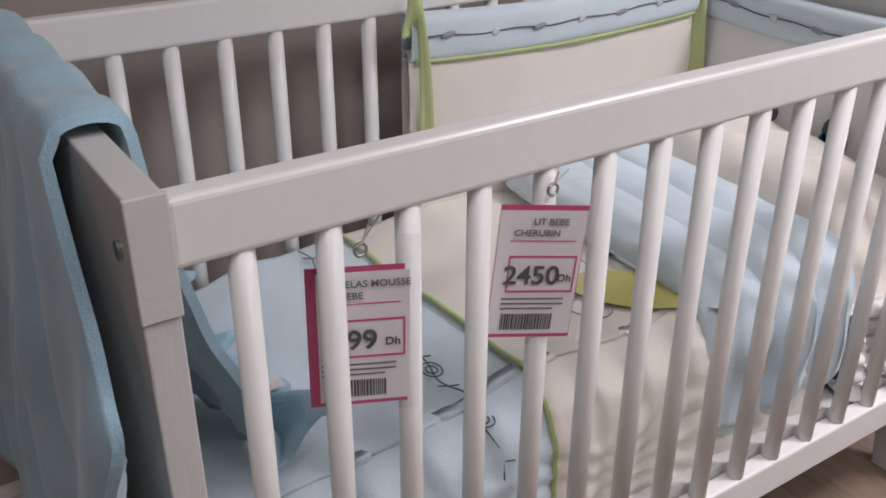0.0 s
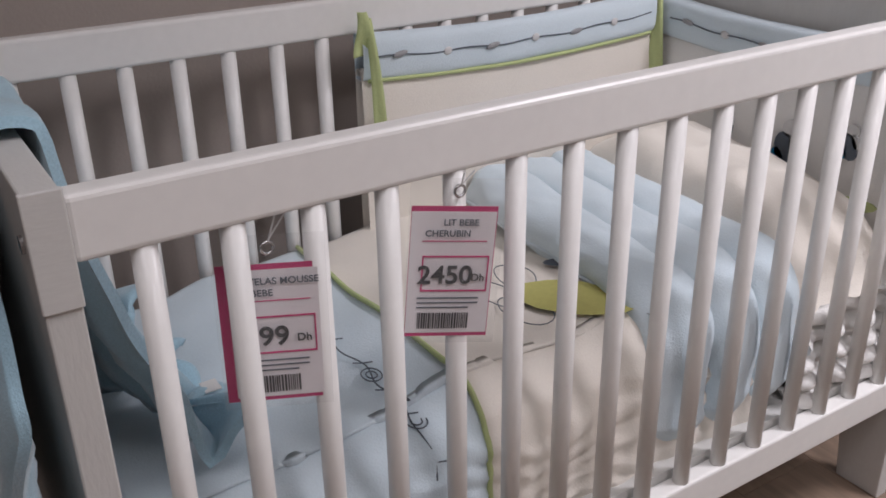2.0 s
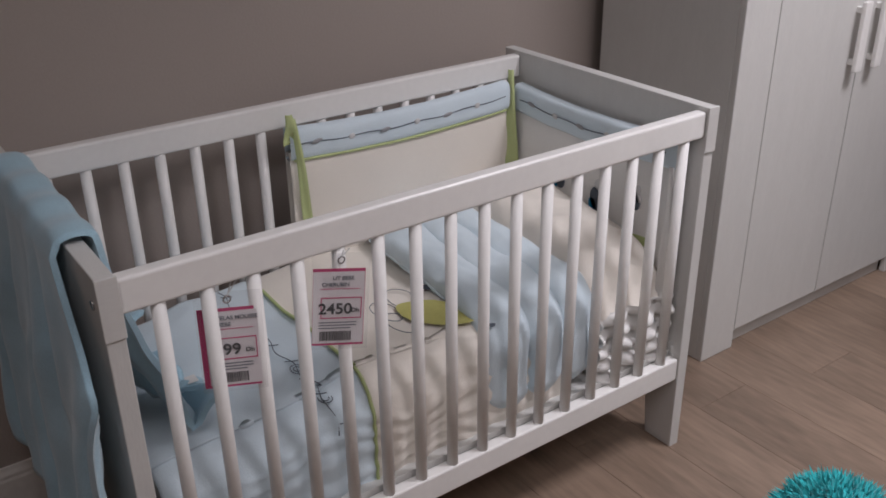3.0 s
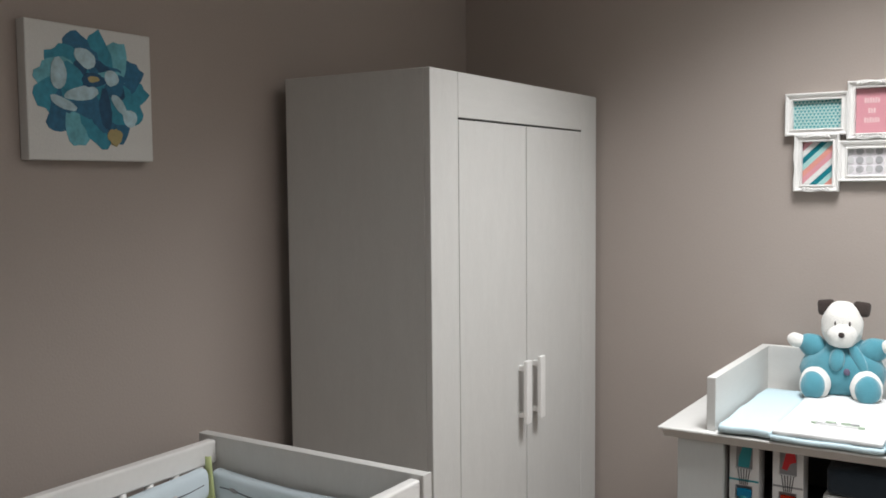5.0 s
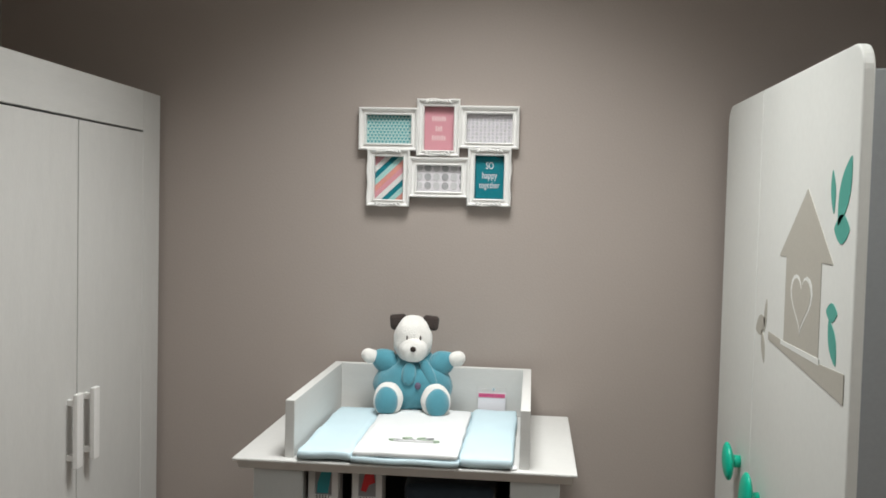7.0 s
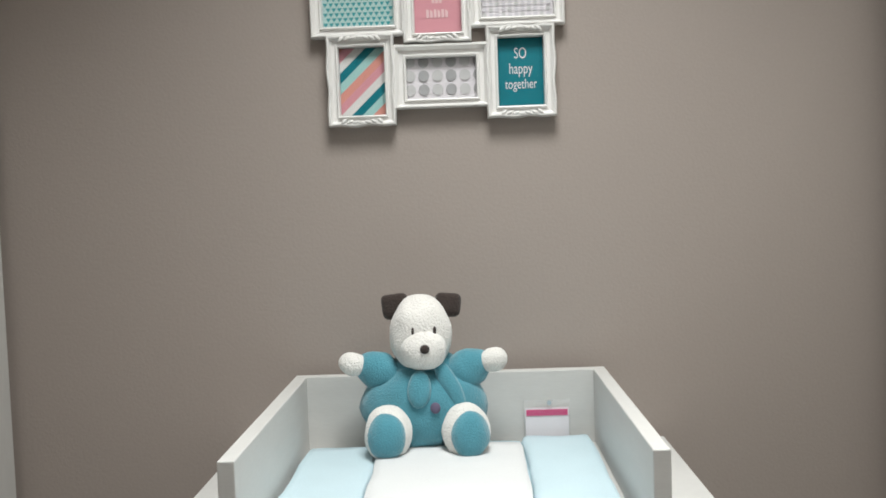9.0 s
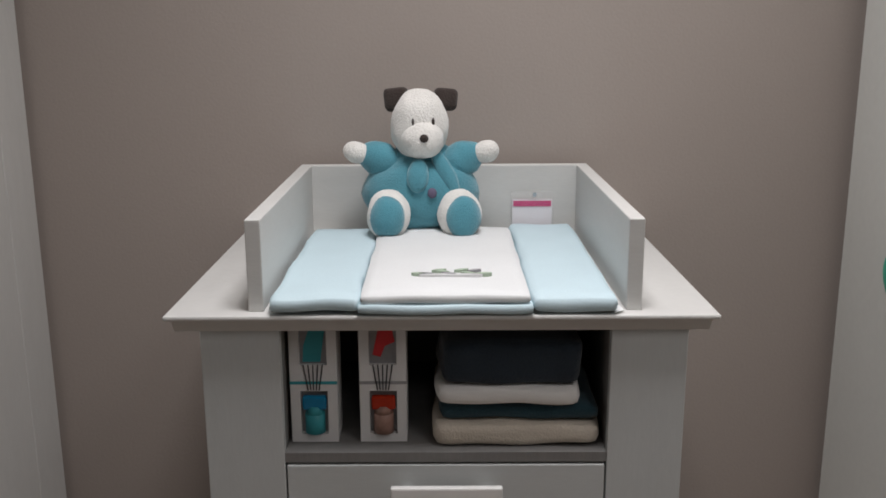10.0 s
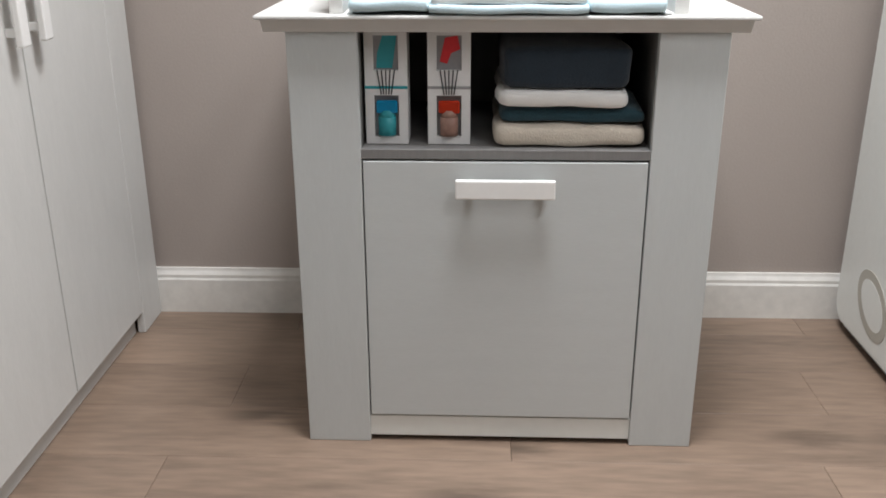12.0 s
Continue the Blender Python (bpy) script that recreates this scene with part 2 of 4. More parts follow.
def sheet(nu, nv, fn, thick=0.0):
    """A grid of fn(u, v) over the unit square; with thickness, closed round the rim."""
    bm = bmesh.new()
    g = [[bm.verts.new(fn(i / nu, j / nv)) for j in range(nv + 1)] for i in range(nu + 1)]
    for i in range(nu):
        for j in range(nv):
            bm.faces.new((g[i][j], g[i + 1][j], g[i + 1][j + 1], g[i][j + 1]))
    bmesh.ops.recalc_face_normals(bm, faces=bm.faces[:])
    if thick:
        bm.normal_update()
        back = [[bm.verts.new(v.co - v.normal * thick) for v in row] for row in g]
        for i in range(nu):
            for j in range(nv):
                bm.faces.new((back[i][j], back[i][j + 1], back[i + 1][j + 1], back[i + 1][j]))
        rim = [(i, 0) for i in range(nu)] + [(nu, j) for j in range(nv)] + [(i, nv) for i in range(nu, 0, -1)] + [(0, j) for j in range(nv, 0, -1)]
        for k in range(len(rim)):
            (a, b), (c, d) = rim[k], rim[(k + 1) % len(rim)]
            bm.faces.new((g[a][b], g[c][d], back[c][d], back[a][b]))
    for f in bm.faces:
        f.smooth = True
    return bm


def words(name, text, size, m, mat, parent, bold=0.0):
    c = bpy.data.curves.new(name, "FONT")
    c.body, c.size, c.extrude, c.align_x, c.offset = text, size, 0.0002, "CENTER", bold
    tmp = bpy.data.objects.new(name, c)
    mesh = bpy.data.meshes.new_from_object(tmp)
    bpy.data.objects.remove(tmp)
    mesh.transform(m)
    mesh.materials.append(mat)
    ob = new(name, mesh)
    ob.parent = parent
    ob.location = -base_of(parent)
    return ob


FACE_Y = pose(0, 0, 0, 90, 0, 0)      # writing that is read from the -y side
FACE_X = pose(0, 0, 0, 90, 0, 90)     # writing that is read from the +x side

# ---- room ----
XR, YN = 2.88, -4.75
def structure(name, bm, mat, label, category="wall"):
    return tagged(part(name, bm, mat), label, category, kind="structure")


structure("wall_west", box(-0.12, 0, YN - 0.12, 0.12, 0, CEIL, 0), WALL, "taupe painted plaster wall behind the cot and wardrobe")
structure("wall_north", box(0, XR, 0, 0.12, 0, CEIL, 0), WALL, "taupe painted plaster wall behind the changing table")
structure("wall_east", box(XR, XR + 0.12, YN - 0.12, 0.12, 0, CEIL, 0), WALL, "taupe painted plaster wall behind the white wardrobe")
structure("wall_south", box(0, XR, YN - 0.12, YN, 0, CEIL, 0), WALL, "plain taupe painted wall closing the room")
structure("ceiling", box(-0.12, XR + 0.12, YN - 0.12, 0.12, CEIL, CEIL + 0.1, 0), CEILING, "plain off-white painted ceiling", "ceiling")
floor = structure("floor", box(-0.12, XR + 0.12, YN - 0.12, 0.12, -0.1, -0.008, 0), GAP, "grey-brown oak laminate plank floor", "floor")


def skirting(x0, x1, y0, y1, along):
    """A skirting board with a small ovolo on top, against a wall."""
    bm = bmesh.new()
    prof = [(0, 0), (0.016, 0), (0.016, 0.092), (0.013, 0.098), (0.013, 0.106), (0.008, 0.116), (0.006, 0.124), (0, 0.124)]
    if along == "x":
        slab([(-p[0], p[1]) for p in prof], "x", x0, x1, 0, bm)
    else:
        slab(prof, "y", y0, y1, 0, bm)
    return bm


structure("baseboard", skirting(0.016, XR, 0, 0, "x"), SKIRT, "scuffed white painted skirting board with moulded top", "baseboard")
structure("baseboard", skirting(0, 0, YN, 0, "y"), SKIRT, "scuffed white painted skirting board with moulded top", "baseboard")

for lx, ly, size, power, spread in LAMPS:
    lamp = thing("ceiling_light", (lx, ly, CEIL), "square white ceiling light panel, switched on", "ceiling light", "ceiling lights")
    h = size / 2
    bm = bmesh.new()
    for a in ((-h - 0.03, -h, -h - 0.03, h + 0.03), (h, h + 0.03, -h - 0.03, h + 0.03), (-h, h, -h - 0.03, -h), (-h, h, h, h + 0.03)):
        box(lx + a[0], lx + a[1], ly + a[2], ly + a[3], CEIL - 0.02, CEIL, 0.002, 1, bm)
    part("frame", bm, WHITE, lamp)
    part("diffuser", box(lx - h, lx + h, ly - h, ly + h, CEIL - 0.008, CEIL - 0.001, 0), panel_glow, lamp)

# ---- grey wardrobe in the corner ----
def grey_wardrobe():
    x0, x1, y0, y1, H = 0.055, 0.544, -1.095, -0.017, 1.824
    w = thing("wardrobe", (x0, (y0 + y1) / 2, 0), "whitewashed wood two-door wardrobe standing in the corner", "wardrobe")
    part("side_panel", box(x0, x1 - 0.02, y0, y0 + 0.025, 0, H), ASHV, w)
    part("side_panel", box(x0, x1 - 0.02, y1 - 0.025, y1, 0, H), ASHV, w)
    part("top_panel", box(x0, x1 - 0.02, y0 + 0.025, y1 - 0.025, H - 0.025, H), ASH, w)
    part("back_panel", box(x0, x0 + 0.01, y0 + 0.025, y1 - 0.025, 0.05, H - 0.025, 0), ASHD, w)
    part("bottom_panel", box(x0 + 0.01, x1 - 0.02, y0 + 0.025, y1 - 0.025, 0.06, 0.085, 0), ASHD, w)
    a, b = -0.955, -0.147
    mid = -0.557
    ft = 1.697
    part("front_stile", box(x1 - 0.02, x1, y0, a - 0.0015, 0, H, 0.0025), ASHV, w)
    part("front_stile", box(x1 - 0.02, x1, b + 0.0015, y1, 0, H, 0.0025), ASHV, w)
    part("cornice_panel", box(x1 - 0.02, x1, a - 0.0005, b + 0.0005, ft + 0.006, H, 0.0015), ASH, w)
    part("plinth", box(x1 - 0.045, x1 - 0.025, a, b, 0, 0.075, 0.001), ASH, w)
    for n, (d0, d1) in enumerate(((a + 0.001, mid - 0.0028), (mid + 0.0028, b - 0.001))):
        door = part("door", box(x1 - 0.02, x1, d0, d1, 0.06, ft, 0.0015), ASHV, w)
        hy = mid - 0.047 if n == 0 else mid + 0.047
        bm = box(x1 + 0.020, x1 + 0.034, hy - 0.016, hy + 0.016, 0.79, 0.985, 0.003)
        for z in (0.815, 0.96):
            box(x1 - 0.002, x1 + 0.022, hy - 0.008, hy + 0.008, z - 0.008, z + 0.008, 0.001, 1, bm)
        part("handle", bm, WHITE, door, "white bar handle")


grey_wardrobe()

# ---- white wardrobe with bird house decals ----
def decal(points, mat, parent, x, name="decal", label="", lift=0.0):
    return part(name, slab(points, "x", x - 0.0012 - lift, x + 0.0002 - lift), mat, parent, label)


def white_wardrobe():
    X, y0, y1, H = 2.43, -1.23, -0.055, 1.895
    w = thing("wardrobe", (X + 0.25, (y0 + y1) / 2, 0), "white wardrobe with rounded corners, bird house decals and green handles", "wardrobe")
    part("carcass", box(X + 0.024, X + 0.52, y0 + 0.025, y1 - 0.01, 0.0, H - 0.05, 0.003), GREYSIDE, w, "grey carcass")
    mid = -0.485
    full = round_rect(y0, y1, 0.03, H, 0.055, 8)
    left = [(min(p[0], mid - 0.0015), p[1]) for p in full]
    right = [(max(p[0], mid + 0.0015), p[1]) for p in full]
    def tidy(pts):
        out = []
        for p in pts:
            if not out or (abs(p[0] - out[-1][0]) + abs(p[1] - out[-1][1])) > 1e-5:
                out.append(p)
        return out
    near = part("door", slab(tidy(left), "x", X, X + 0.022, 0.004), OFFWHITE, w)
    far = part("door", slab(tidy(right), "x", X, X + 0.022, 0.004), OFFWHITE, w)
    def sh(pts, *a, **kw):
        return decal([(p[0] - 0.035, p[1] + 0.012) for p in pts], *a, **kw)
    # bird house
    sh([(-0.735, 1.25), (-1.0, 1.25), (-1.0, 1.455), (-0.735, 1.455)], STICKGREY, near, X, "bird_house_decal")
    sh([(-0.675, 1.452), (-1.075, 1.452), (-0.885, 1.61)], STICKGREY, near, X, "roof_decal", lift=0.0002)
    heart = []
    for i in range(28):
        t = 2 * math.pi * i / 28
        heart.append((-0.865 + 0.0052 * 16 * math.sin(t) ** 3, 1.36 + 0.0047 * (13 * math.cos(t) - 5 * math.cos(2 * t) - 2 * math.cos(3 * t) - math.cos(4 * t))))
    sh(heart, OFFWHITE, near, X, "heart_decal", "white outline heart", 0.0006)
    sh([(-0.865 + (p[0] + 0.865) * 0.86, 1.358 + (p[1] - 1.358) * 0.86) for p in heart], STICKGREY, near, X, "heart_decal", "", 0.0011)
    sh([(-0.60, 1.255), (-0.60, 1.235), (-1.165, 1.185), (-1.165, 1.245), (-0.95, 1.238)], STICKGREY, near, X, "branch_decal", lift=0.0008)
    sh([(-0.715, 1.25), (-1.01, 1.25), (-1.01, 1.236), (-0.715, 1.24)], OFFWHITE, near, X, "perch_decal", lift=0.0014)
    for cu, cv, ru, rv, turn, mt in ((-1.055, 1.60, 0.045, 0.014, 80, STICKGREEN), (-1.125, 1.60, 0.075, 0.03, 115, STICKGREEN), (-1.115, 1.525, 0.045, 0.03, 0, STICKGREEN),
                                     (-1.075, 1.355, 0.034, 0.02, 0, STICKGREEN), (-1.085, 1.295, 0.05, 0.022, 60, STICKGREEN),
                                     (-0.515, 1.262, 0.05, 0.026, -20, STICKGREY), (-0.56, 1.29, 0.045, 0.013, 100, STICKGREY), (-0.545, 1.21, 0.045, 0.016, 70, STICKGREY)):
        sh(ellipse(cu, cv, ru, rv, turn, 18, True), mt, near, X, "leaf_decal")
    # owl on the branch below
    sh(round_rect(-0.86, -0.70, 0.60, 0.765, 0.03) , STICKGREY, near, X, "owl_decal")
    sh([(-0.86, 0.76), (-0.82, 0.75), (-0.86, 0.80)], STICKGREY, near, X, "owl_decal")
    sh([(-0.70, 0.76), (-0.74, 0.75), (-0.70, 0.80)], STICKGREY, near, X, "owl_decal")
    for yy in (-0.815, -0.745):
        sh(ellipse(yy, 0.70, 0.012, 0.022), OFFWHITE, near, X, "eye_decal", lift=0.0006)
    sh(ellipse(-0.905, 0.70, 0.04, 0.02, 60, 18, True), STICKGREY, near, X, "leaf_decal")
    # ring shaped decal low on the far door
    ring = part("ring_decal", slab(ellipse(-0.27, 0.15, 0.10, 0.07, 30, 26), "x", X - 0.0012, X + 0.0002), STICKGREY, far)
    decal(ellipse(-0.27, 0.15, 0.075, 0.048, 30, 26), OFFWHITE, far, X, "ring_decal", "", 0.0005)
    # leaf shaped handles
    for owner, cy, cz, ry, rz, turn in ((far, -0.375, 0.862, 0.055, 0.040, 60), (near, -0.595, 0.822, 0.052, 0.074, 18)):
        bm = bmesh.new()
        blob(bm, (X - 0.032, cy, cz), (0.014, ry, rz), (turn, 0, 0), 24)
        rod((X - 0.028, cy, cz), (X + 0.002, cy, cz), 0.018, 14, bm)
        part("handle", bm, HANDLEGREEN, owner, "glossy green leaf-shaped handle", True)


white_wardrobe()
for ob in scene.collection.all_objects:
    if not ob.parent and "bird house" in ob.get("label", ""):
        ob.matrix_basis = Matrix.Translation((2.31, -0.045, 0)) @ Matrix.Diagonal((1, 0.955, 0.955, 1)) @ Matrix.Translation((-2.43, 0.055, 0)) @ ob.matrix_basis

# ---- changing table ----
TZ = 0.852
def changing_table():
    w = thing("changing_table", (1.51, -0.37, 0), "whitewashed wood changing table with raised rails and an open niche", "changing table")
    xl, xr, yf, yb = 1.106, 1.924, -0.722, -0.03
    nl, nr, n1, n0 = 1.242, 1.792, 0.822, 0.612
    top = bmesh.new()
    box(1.054, 1.968, -0.752, -0.02, TZ - 0.008, TZ, 0.003, 2, top)
    slab([(-0.746, TZ - 0.0081), (-0.024, TZ - 0.0081), (-0.03, TZ - 0.03), (-0.728, TZ - 0.03)], "x", 1.066, 1.956, 0, top)
    part("tabletop", top, ASH, w)
    for a, b in ((xl, nl - 0.003), (nr + 0.003, xr)):
        part("front_pier", box(a, b, yf, yf + 0.022, 0, TZ - 0.030, 0.002), ASHSHADEV, w)
    for a, b in ((xl, xl + 0.02), (xr - 0.02, xr)):
        part("side_panel", box(a, b, yf + 0.022, yb, 0, TZ - 0.030, 0.001), ASHSHADEV, w)
    # niche linings use the darkened wood in place of real shade
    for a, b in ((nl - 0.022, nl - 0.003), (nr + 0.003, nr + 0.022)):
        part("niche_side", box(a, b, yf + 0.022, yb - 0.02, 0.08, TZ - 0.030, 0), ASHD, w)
    part("apron", box(nl - 0.003, nr + 0.003, yf + 0.004, yf + 0.022, n1, TZ - 0.030, 0.001), ASHSHADE, w)
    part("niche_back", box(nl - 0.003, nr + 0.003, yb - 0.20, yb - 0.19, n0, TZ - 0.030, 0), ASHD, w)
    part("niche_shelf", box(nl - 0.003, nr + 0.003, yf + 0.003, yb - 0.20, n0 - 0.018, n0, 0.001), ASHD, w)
    door = part("door", box(nl, nr, yf + 0.001, yf + 0.020, 0.062, n0 - 0.022, 0.0018), ASHSHADE, w)
    bm = box(1.422, 1.614, yf - 0.032, yf - 0.018, 0.527, 0.563, 0.003)
    for x in (1.45, 1.586):
        box(x - 0.008, x + 0.008, yf - 0.02, yf + 0.004, 0.537, 0.553, 0.001, 1, bm)
    part("handle", bm, WHITE, door, "pale grey bar handle")
    part("plinth", box(nl - 0.003, nr + 0.003, yf + 0.006, yf + 0.02, 0.012, 0.058, 0.0015), OFFWHITE, w)
    part("back_panel", box(xl + 0.02, xr - 0.02, yb - 0.012, yb, 0.02, TZ - 0.030, 0), ASHD, w)
    # raised rails
    pl, pr, pf, pz = 1.190, 1.843, -0.722, 0.998
    part("guard_rail", box(pl, pl + 0.026, pf, -0.058, TZ, pz, 0.002), ASH, w)
    part("guard_rail", box(pr - 0.026, pr, pf, -0.058, TZ, pz, 0.002), ASH, w)
    part("guard_rail", box(pl, pr, -0.058, -0.032, TZ, pz, 0.002), ASH, w)


changing_table()


def pad(x0, x1, y0, y1, z0, z1, r, wobble=0.004, n=26, seed=0.0):
    """A stuffed pad: pillow-edged block with a slightly uneven top."""
    def fn(u, v):
        a = 2 * math.pi * u
        k = math.sin(math.pi * v)
        c, s = math.cos(a), math.sin(a)
        q = max(abs(c), abs(s))
        pu, pv = c / q, s / q
        shrink = min(1.0, (math.sin(math.pi * v) ** 0.35) if 0 < v < 1 else 0.0)
        x = (x0 + x1) / 2 + pu * ((x1 - x0) / 2 - r + r * min(1, k * 1.6)) * shrink
        y = (y0 + y1) / 2 + pv * ((y1 - y0) / 2 - r + r * min(1, k * 1.6)) * shrink
        z = (z0 + z1) / 2 - (z1 - z0) / 2 * math.cos(math.pi * v) * (1 if shrink > 0.98 else 1)
        t = noise.noise(Vector((x * 9 + seed, y * 9, v * 2)))
        return (x, y, max(z0, z + wobble * t * math.sin(math.pi * min(v, 1))))
    bm = sheet(56, 18, fn)
    bmesh.ops.remove_doubles(bm, verts=bm.verts[:], dist=0.0004)
    return bm


def soft_block(x0, x1, y0, y1, z0, z1, r=0.014, wobble=0.004, seed=0.0, cuts=12, sag=0.0):
    """A soft rounded block with an uneven surface."""
    bm = box(x0, x1, y0, y1, z0, z1, 0)
    bmesh.ops.subdivide_edges(bm, edges=bm.edges[:], cuts=cuts, use_grid_fill=True)
    cx, cy, cz = (x0 + x1) / 2, (y0 + y1) / 2, (z0 + z1) / 2
    hx, hy, hz = (x1 - x0) / 2, (y1 - y0) / 2, (z1 - z0) / 2
    for v in bm.verts:
        d = Vector((v.co.x - cx, v.co.y - cy, v.co.z - cz))
        core = Vector((max(-hx + r, min(hx - r, d.x)), max(-hy + r, min(hy - r, d.y)), max(-hz + r, min(hz - r, d.z))))
        o = d - core
        if o.length > 1e-6:
            o = o.normalized() * r
        p = core + o
        puff = (1 - (p.x / hx) ** 2) * (1 - (p.y / hy) ** 2)
        p.z += (1 if p.z > 0 else 0) * sag * puff
        t = noise.noise_vector(Vector((v.co.x * 11 + seed, v.co.y * 11, v.co.z * 14)))
        p += t * wobble
        p.z = max(p.z, -hz)
        v.co = Vector((cx, cy, cz)) + p
    for f in bm.faces:
        f.smooth = True
    return bm


def changing_mat():
    w = thing("changing_mat", (1.51, -0.45, TZ), "padded changing mat with pale blue bolsters and white towelling centre", "changing mat")
    part("bolster", soft_block(1.226, 1.375, -0.752, -0.15, TZ + 0.001, TZ + 0.029, 0.013, 0.005, 1.0, 14, 0.002), MATBLUE, w, "pale blue side bolster")
    part("bolster", soft_block(1.660, 1.802, -0.752, -0.09, TZ + 0.001, TZ + 0.029, 0.013, 0.005, 2.0, 14, 0.002), MATBLUE, w, "pale blue side bolster")
    part("base_pad", soft_block(1.372, 1.663, -0.758, -0.09, TZ + 0.001, TZ + 0.020, 0.009, 0.003, 3.0), MATBLUE, w, "pale blue base pad")
    centre = part("towel_pad", soft_block(1.376, 1.658, -0.752, -0.165, TZ + 0.017, TZ + 0.034, 0.008, 0.003, 4.0, 14, 0.003), MATWHITE, w, "white towelling pad")
    part("care_label", slab([(1.795, -0.748), (1.812, -0.735), (1.806, -0.700), (1.790, -0.715)], "z", TZ + 0.003, TZ + 0.0045), MATWHITE, w, "small white care label")
    # small stitched landscape motif
    rng = random.Random(4)
    for i in range(9):
        cx, cy = 1.475 + 0.105 * i / 8 + rng.uniform(-0.006, 0.006), -0.615 + rng.uniform(-0.018, 0.018)
        part("stitched_motif", slab(ellipse(cx, cy, 0.014, 0.0055, rng.uniform(-40, 40), 12, True), "z", TZ + 0.033, TZ + 0.0405), [SAGE, PRINTGREY, SAGE][i % 3], centre)
    part("stitched_motif", slab(ellipse(1.527, -0.637, 0.055, 0.006, 0, 20), "z", TZ + 0.033, TZ + 0.0400), PALESILVER, centre)


changing_mat()


def plush_dog():
    bm = bmesh.new()
    X, Y, Z = 1.467, -0.150, TZ + 0.022
    blob(bm, (X, Y, Z + 0.075), (0.127, 0.084, 0.086), index=0, rough=0.007, seg=28)
    blob(bm, (X, Y + 0.01, Z + 0.125), (0.080, 0.062, 0.055), index=0, rough=0.005, seg=24)
    blob(bm, (X - 0.003, Y - 0.012, Z + 0.208), (0.063, 0.060, 0.070), index=1, rough=0.005, seg=28)
    blob(bm, (X + 0.004, Y - 0.058, Z + 0.184), (0.046, 0.036, 0.036), index=1, rough=0.004, seg=22)
    for s, tilt in ((-1, -6), (1, 8)):
        ear = soft_block(-0.027, 0.027, -0.013, 0.013, -0.023, 0.023, 0.0125, 0.004, s * 3.0, 6)
        ear.transform(Matrix.Translation((X + s * 0.053, Y - 0.006, Z + 0.257)) @ Euler((radians(-12), radians(tilt), radians(s * 8))).to_matrix().to_4x4())
        for f in ear.faces:
            f.material_index = 2
        tmp = bpy.data.meshes.new("ear")
        ear.to_mesh(tmp)
        ear.free()
        bm.from_mesh(tmp)
        blob(bm, (X + s * 0.088, Y - 0.012, Z + 0.142), (0.052, 0.036, 0.034), (0, s * -22, 0), 20, 0, 0.005)
        blob(bm, (X + s * 0.137, Y - 0.022, Z + 0.158), (0.030, 0.024, 0.022), (0, s * -10, 0), 18, 1, 0.004)
        lx = X - 0.068 if s < 0 else X + 0.082
        blob(bm, (lx, Y - 0.085, Z + 0.045), (0.046, 0.056, 0.049), (0, 0, s * 14), 22, 1, 0.004)
        blob(bm, (lx + s * 0.008 * (1 if s > 0 else 0.2), Y - 0.116, Z + 0.045), (0.038, 0.031, 0.041), (0, 0, s * 18), 20, 0, 0.003)
    blob(bm, (X + 0.008, Y - 0.096, Z + 0.190), (0.0095, 0.006, 0.008), index=2, seg=12)
    for s in (-1, 1):
        blob(bm, (X + 0.006 + s * 0.021, Y - 0.066, Z + 0.218), (0.0035, 0.004, 0.008), index=2, seg=10)
    # scarf ends and a stitched paw
    blob(bm, (X - 0.006, Y - 0.078, Z + 0.118), (0.022, 0.012, 0.034), (-14, 8, 0), 16, 0, 0.003)
    blob(bm, (X + 0.052, Y - 0.058, Z + 0.122), (0.018, 0.014, 0.052), (-10, -32, 0), 16, 0, 0.003)
    blob(bm, (X + 0.024, Y - 0.084, Z + 0.086), (0.010, 0.005, 0.010), index=3, seg=12)
    bmesh.ops.transform(bm, verts=bm.verts[:], matrix=Matrix.Translation((X, Y, Z)) @ Matrix.Diagonal((1.0, 1.0, 1.05, 1)) @ Matrix.Translation((-X, -Y, -Z)))
    ob = part("plush_dog", bm, [TEALPLUSH, WHITEPLUSH, BROWNPLUSH, material("plum_thread", (0.12, 0.10, 0.16), 0.9, 0.1)], None, "", True)
    tagged(ob, "teal and white plush dog with brown ears on the mat", "soft toy")


plush_dog()

def price_card():
    w = thing("price_card", (1.722, -0.07, TZ + 0.05), "price card in a clear sleeve leaning behind the changing mat", "price tag")
    part("card", box(1.672, 1.762, -0.068, -0.066, TZ + 0.003, TZ + 0.073, 0), PAPER, w)
    part("red_band", box(1.674, 1.760, -0.0695, -0.0682, TZ + 0.058, TZ + 0.070, 0), RED, w, "magenta red band")
    part("sleeve", box(1.668, 1.766, -0.0712, -0.0702, TZ + 0.003, TZ + 0.090, 0), FILM, w, "clear plastic sleeve")
    part("eyelet", rod((1.722, -0.0735, TZ + 0.084), (1.722, -0.0715, TZ + 0.084), 0.005), CHROME, w)


price_card()

